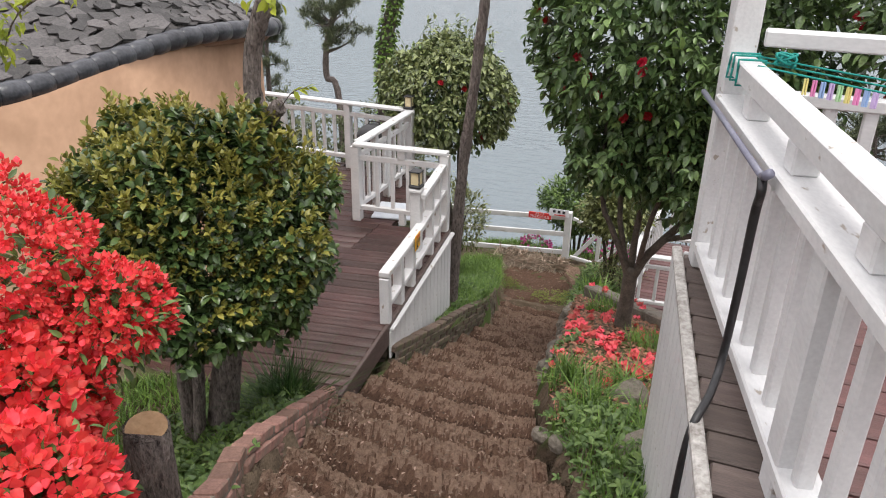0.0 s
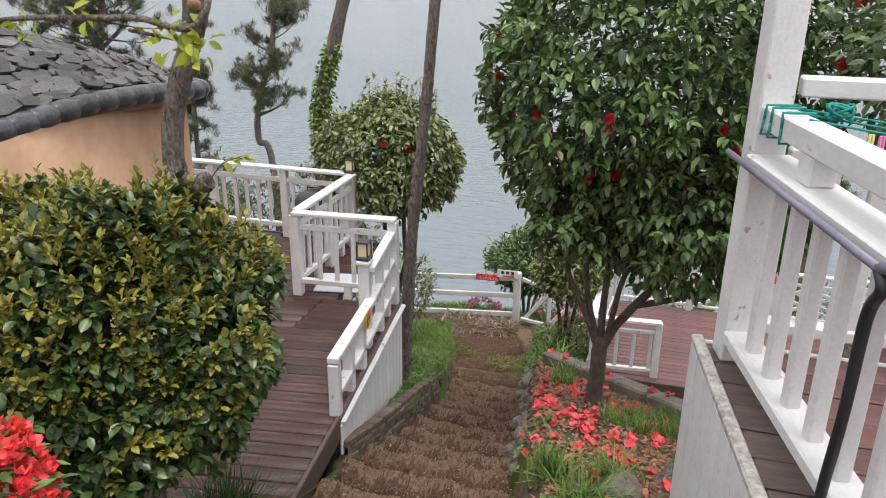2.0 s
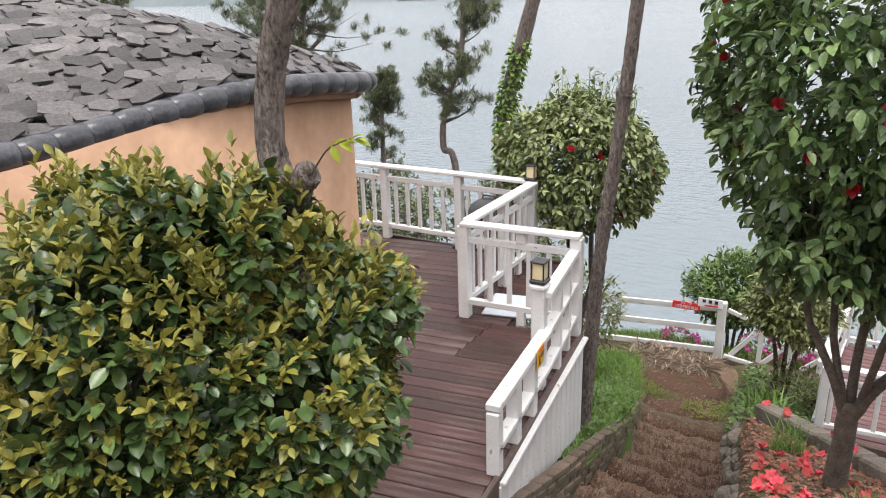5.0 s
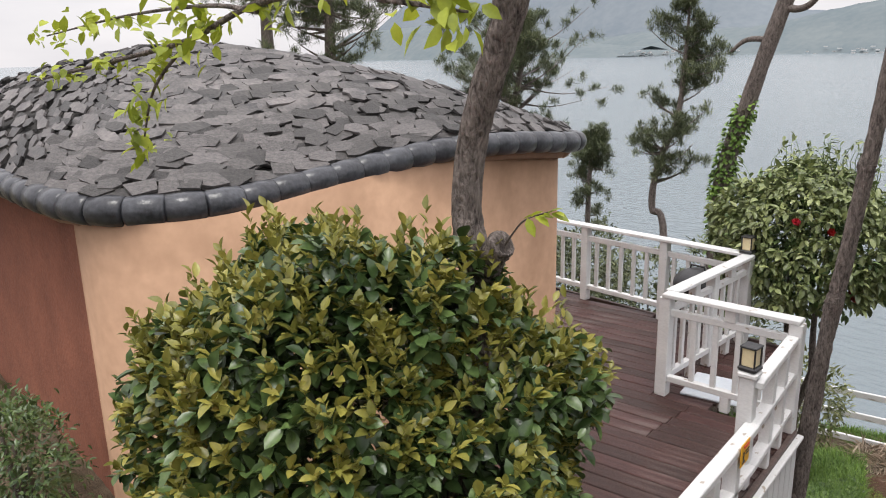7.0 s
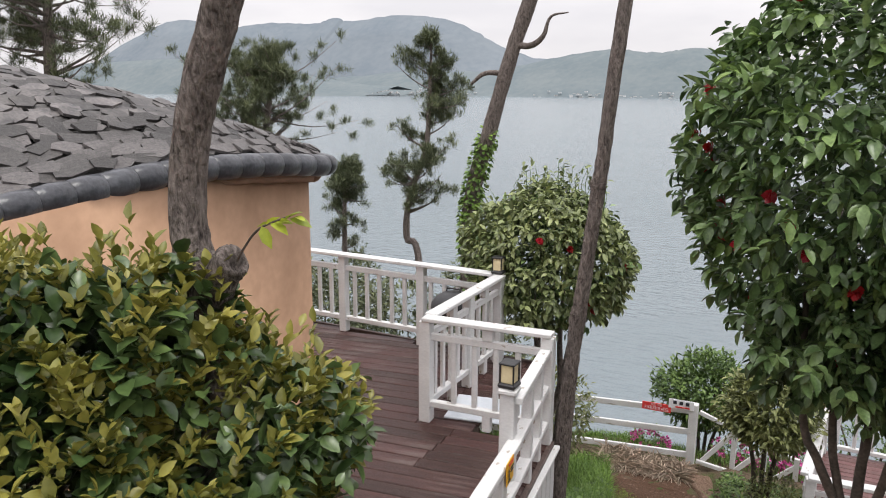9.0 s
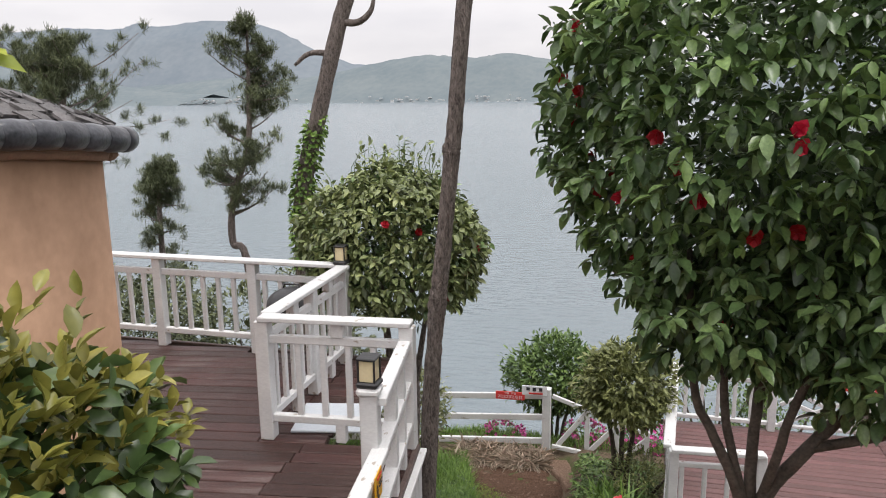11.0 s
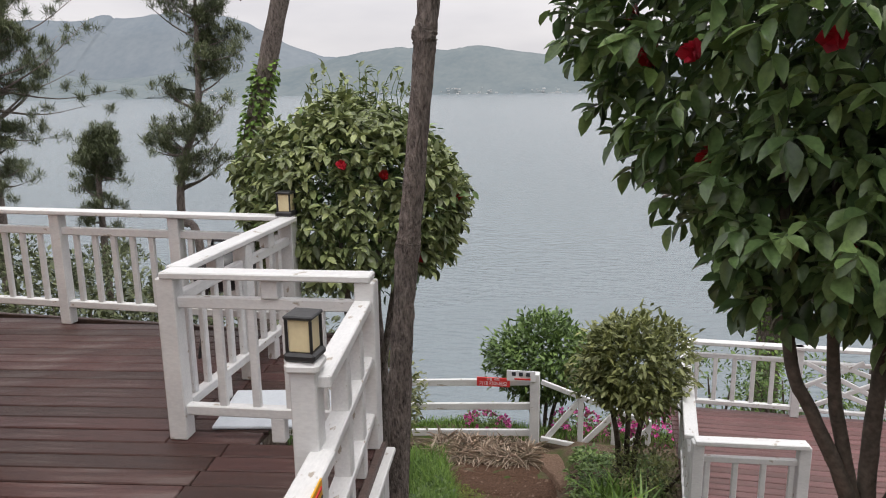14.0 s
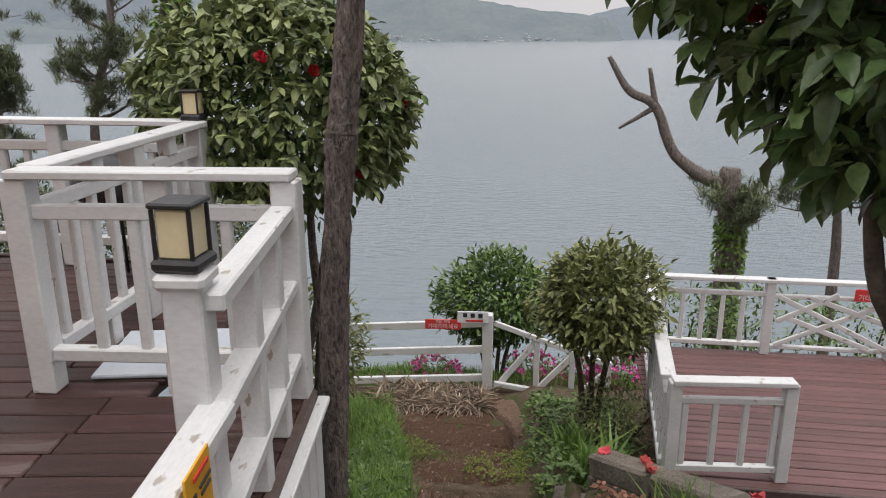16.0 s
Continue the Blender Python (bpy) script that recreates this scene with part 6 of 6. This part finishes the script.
# ---- stones, bricks, small structure ----
def stone_mesh(seed):
    rs = np.random.default_rng(seed)
    bm = bmesh.new()
    bmesh.ops.create_icosphere(bm, subdivisions=2, radius=0.5)
    w = rs.normal(size=(3, 3)) * 2.5
    for v in bm.verts:
        c = np.array(v.co)
        v.co *= 1 + 0.12 * np.sin(c @ w.T).sum() + rs.normal(0, 0.015)
        v.co.z = max(-0.3, min(0.34, v.co.z))
    me = bpy.data.meshes.new("stone")
    bm.to_mesh(me)
    bm.free()
    me.materials.append(M_STONE)
    return me


STONES = [stone_mesh(k) for k in range(6)]
edging = thing("stone_edging", (-1.1, 8, -2.2), "rough grey stones edging the flower bed", "edging", kind="structure")
rnd = random.Random(9)
y = 6.9
while y < 11.2:
    s = rnd.uniform(0.16, 0.3)
    x = float(right_x(y)) + 0.1
    for lv in range(2 if y > 6 else 1):
        part("stone", STONES[rnd.randrange(6)], edging, "", pose(x + 0.07 * lv, y + rnd.uniform(-0.04, 0.04), float(path_z(y)) + 0.06 + 0.17 * lv, rnd.uniform(-12, 12), rnd.uniform(-12, 12), rnd.uniform(0, 360)) @ Matrix.Diagonal((s * 1.1, s, s * 0.75, 1)))
    y += s * 0.95
for x, y, s in ((-0.15, 5.95, 0.26), (-0.42, 5.0, 0.14), (0.02, 4.85, 0.26), (-0.6, 5.35, 0.13)):
    o = new("garden_rock", STONES[int(s * 100) % 6])
    o.matrix_basis = pose(x, y, float(ground_z(x, y)) + s * 0.15, 8, 5, s * 900) @ Matrix.Diagonal((s * 1.2, s, s * 0.8, 1))
    tagged(o, "rough grey rock in the grass of the bed", "rock", "rocks in the bed")
curb = thing("stone_curb", (-0.4, 9, -2.4), "grey stone slabs bounding the flower bed", "kerb", kind="structure")
ca, cb = Vector((-1.22, 10.66, -2.81)), Vector((0.39, 7.78, -1.63))
for i in range(5):
    p, q = ca.lerp(cb, i / 5 + 0.006), ca.lerp(cb, (i + 1) / 5 - 0.006)
    beam("slab", p, q, 0.2, 0.16, M_STONE, curb, c=0.02)
    beam("slab", p - Vector((0, 0, 0.18)), q - Vector((0, 0, 0.18)), 0.19, 0.2, M_STONE, curb, c=0.02)
for i, (u, o) in enumerate(((0.02, 0), (0.14, 0.03), (0.18, -0.03), (0.42, 0.02), (0.5, 0), (0.55, -0.04), (0.78, 0), (0.85, 0.03))):
    p = ca.lerp(cb, u)
    f = new("fallen_flower", FALLEN[i % 3])
    f.matrix_basis = pose(p.x + o, p.y + o, p.z + 0.09, 20, -10, i * 70)
    tagged(f, "fallen red camellia flower on the stone curb", "flower", "fallen camellia flowers")


def brick_wall(name, pts, courses, label, seed, material):
    """Curved low wall of single bricks; pts: (x, y, top)."""
    t = thing(name, (pts[0][0], pts[0][1], pts[0][2] - 0.3), label, "wall", kind="structure")
    s = [Vector(p) for p in spline(pts, 12)]
    lens = np.concatenate([[0], np.cumsum([(b - a).length for a, b in zip(s, s[1:])])])
    arr = np.array(s)
    rn = random.Random(seed)
    me = [box_mesh("brick", 0.19, 0.095, 0.057, material, 0.007), box_mesh("brick", 0.175, 0.09, 0.055, material, 0.01)]
    def at(d):
        return Vector([np.interp(d, lens, arr[:, k]) for k in range(3)])
    for c in range(courses):
        d = 0.1 * (c % 2)
        while d < lens[-1] - 0.1:
            p, q = at(d), at(d + 0.19)
            dz = Vector((0, 0, -0.03 - 0.066 * c))
            m = along(p + dz, q + dz) @ pose(0, rn.uniform(-0.008, 0.008), rn.uniform(-0.004, 0.004), 0, rn.uniform(-2, 2), rn.uniform(-3, 3))
            part("brick", rn.choice(me), t, "", m)
            d += 0.202
    v, f = [], []
    for i, p in enumerate(s):
        a = s[min(i + 1, len(s) - 1)] - s[max(i - 1, 0)]
        nn = Vector((-a.y, a.x, 0)).normalized() * 0.036
        for o, h in ((1, -0.012), (-1, -0.012), (-1, -0.066 * courses - 0.12), (1, -0.066 * courses - 0.12)):
            v.append(p + nn * o + Vector((0, 0, h)))
    for i in range(len(s) - 1):
        for k in range(4):
            f.append((i * 4 + k, i * 4 + (k + 1) % 4, i * 4 + 4 + (k + 1) % 4, i * 4 + 4 + k))
    part("mortar", mesh_of("mortar", v, f, M_STONE), t)
    return t


brick_wall("brick_border", [(-1.05, 2.2, 0.33), (-1.22, 2.7, 0.2), (-1.40, 3.2, -0.06), (-1.61, 3.63, -0.26), (-1.75, 4.15, -0.5), (-1.90, 4.68, -0.78), (-2.06, 5.15, -1.06)], 4, "low curved border of worn red bricks", 1, M_BRICK)
brick_wall("brick_border", [(-2.24, 6.5, -1.56), (-2.27, 7.5, -1.90), (-2.30, 8.4, -2.19), (-2.33, 9.3, -2.50), (-2.45, 10.1, -2.78), (-2.70, 10.9, -3.15), (-2.88, 11.7, -3.5)], 5, "low curved wall of dark mossy bricks", 2, M_OLDBRICK)

lg = thing("log", (-1.5, 3.02, -0.4), "short upright log with a pale cut end", "log")
v, f = tube_data([(-1.50, 3.02, -0.45), (-1.48, 3.0, 0.2), (-1.46, 2.99, 0.34)], [0.085, 0.08, 0.078], 16, 0.08)
part("bark", mesh_of("bark", v, f, M_BARK, True), lg)
v, f = tube_data([(-1.46, 2.99, 0.339), (-1.459, 2.989, 0.344)], [0.07, 0.069], 16)
part("cut_end", mesh_of("cut_end", v, f, M_LOG), lg)

# kettle grill by the sea-side railing
kg = thing("kettle_grill", (-4.35, 9.85, DECK), "dark kettle grill under a black lid", "grill")
bm = bmesh.new()
bmesh.ops.create_uvsphere(bm, u_segments=20, v_segments=12, radius=0.23)
for v_ in bm.verts:
    v_.co.z *= 0.72
me = bpy.data.meshes.new("kettle")
bm.to_mesh(me)
bm.free()
me.polygons.foreach_set("use_smooth", [True] * len(me.polygons))
me.materials.append(M_BLACK)
part("kettle", me, kg, "", pose(-4.03, 9.8, DECK + 0.60))
for a in range(3):
    ca_, sa_ = math.cos(a * 2.09), math.sin(a * 2.09)
    beam("leg", (-4.03 + 0.12 * ca_, 9.8 + 0.12 * sa_, DECK + 0.55), (-4.03 + 0.24 * ca_, 9.8 + 0.24 * sa_, DECK), 0.02, 0.02, M_BLACK, kg)
v, f = tube_data([(-4.11, 9.8, DECK + 0.74), (-4.10, 9.8, DECK + 0.79), (-3.96, 9.8, DECK + 0.79), (-3.95, 9.8, DECK + 0.74)], [0.01] * 4, 8)
part("handle", mesh_of("handle", v, f, M_BLACK, True), kg)
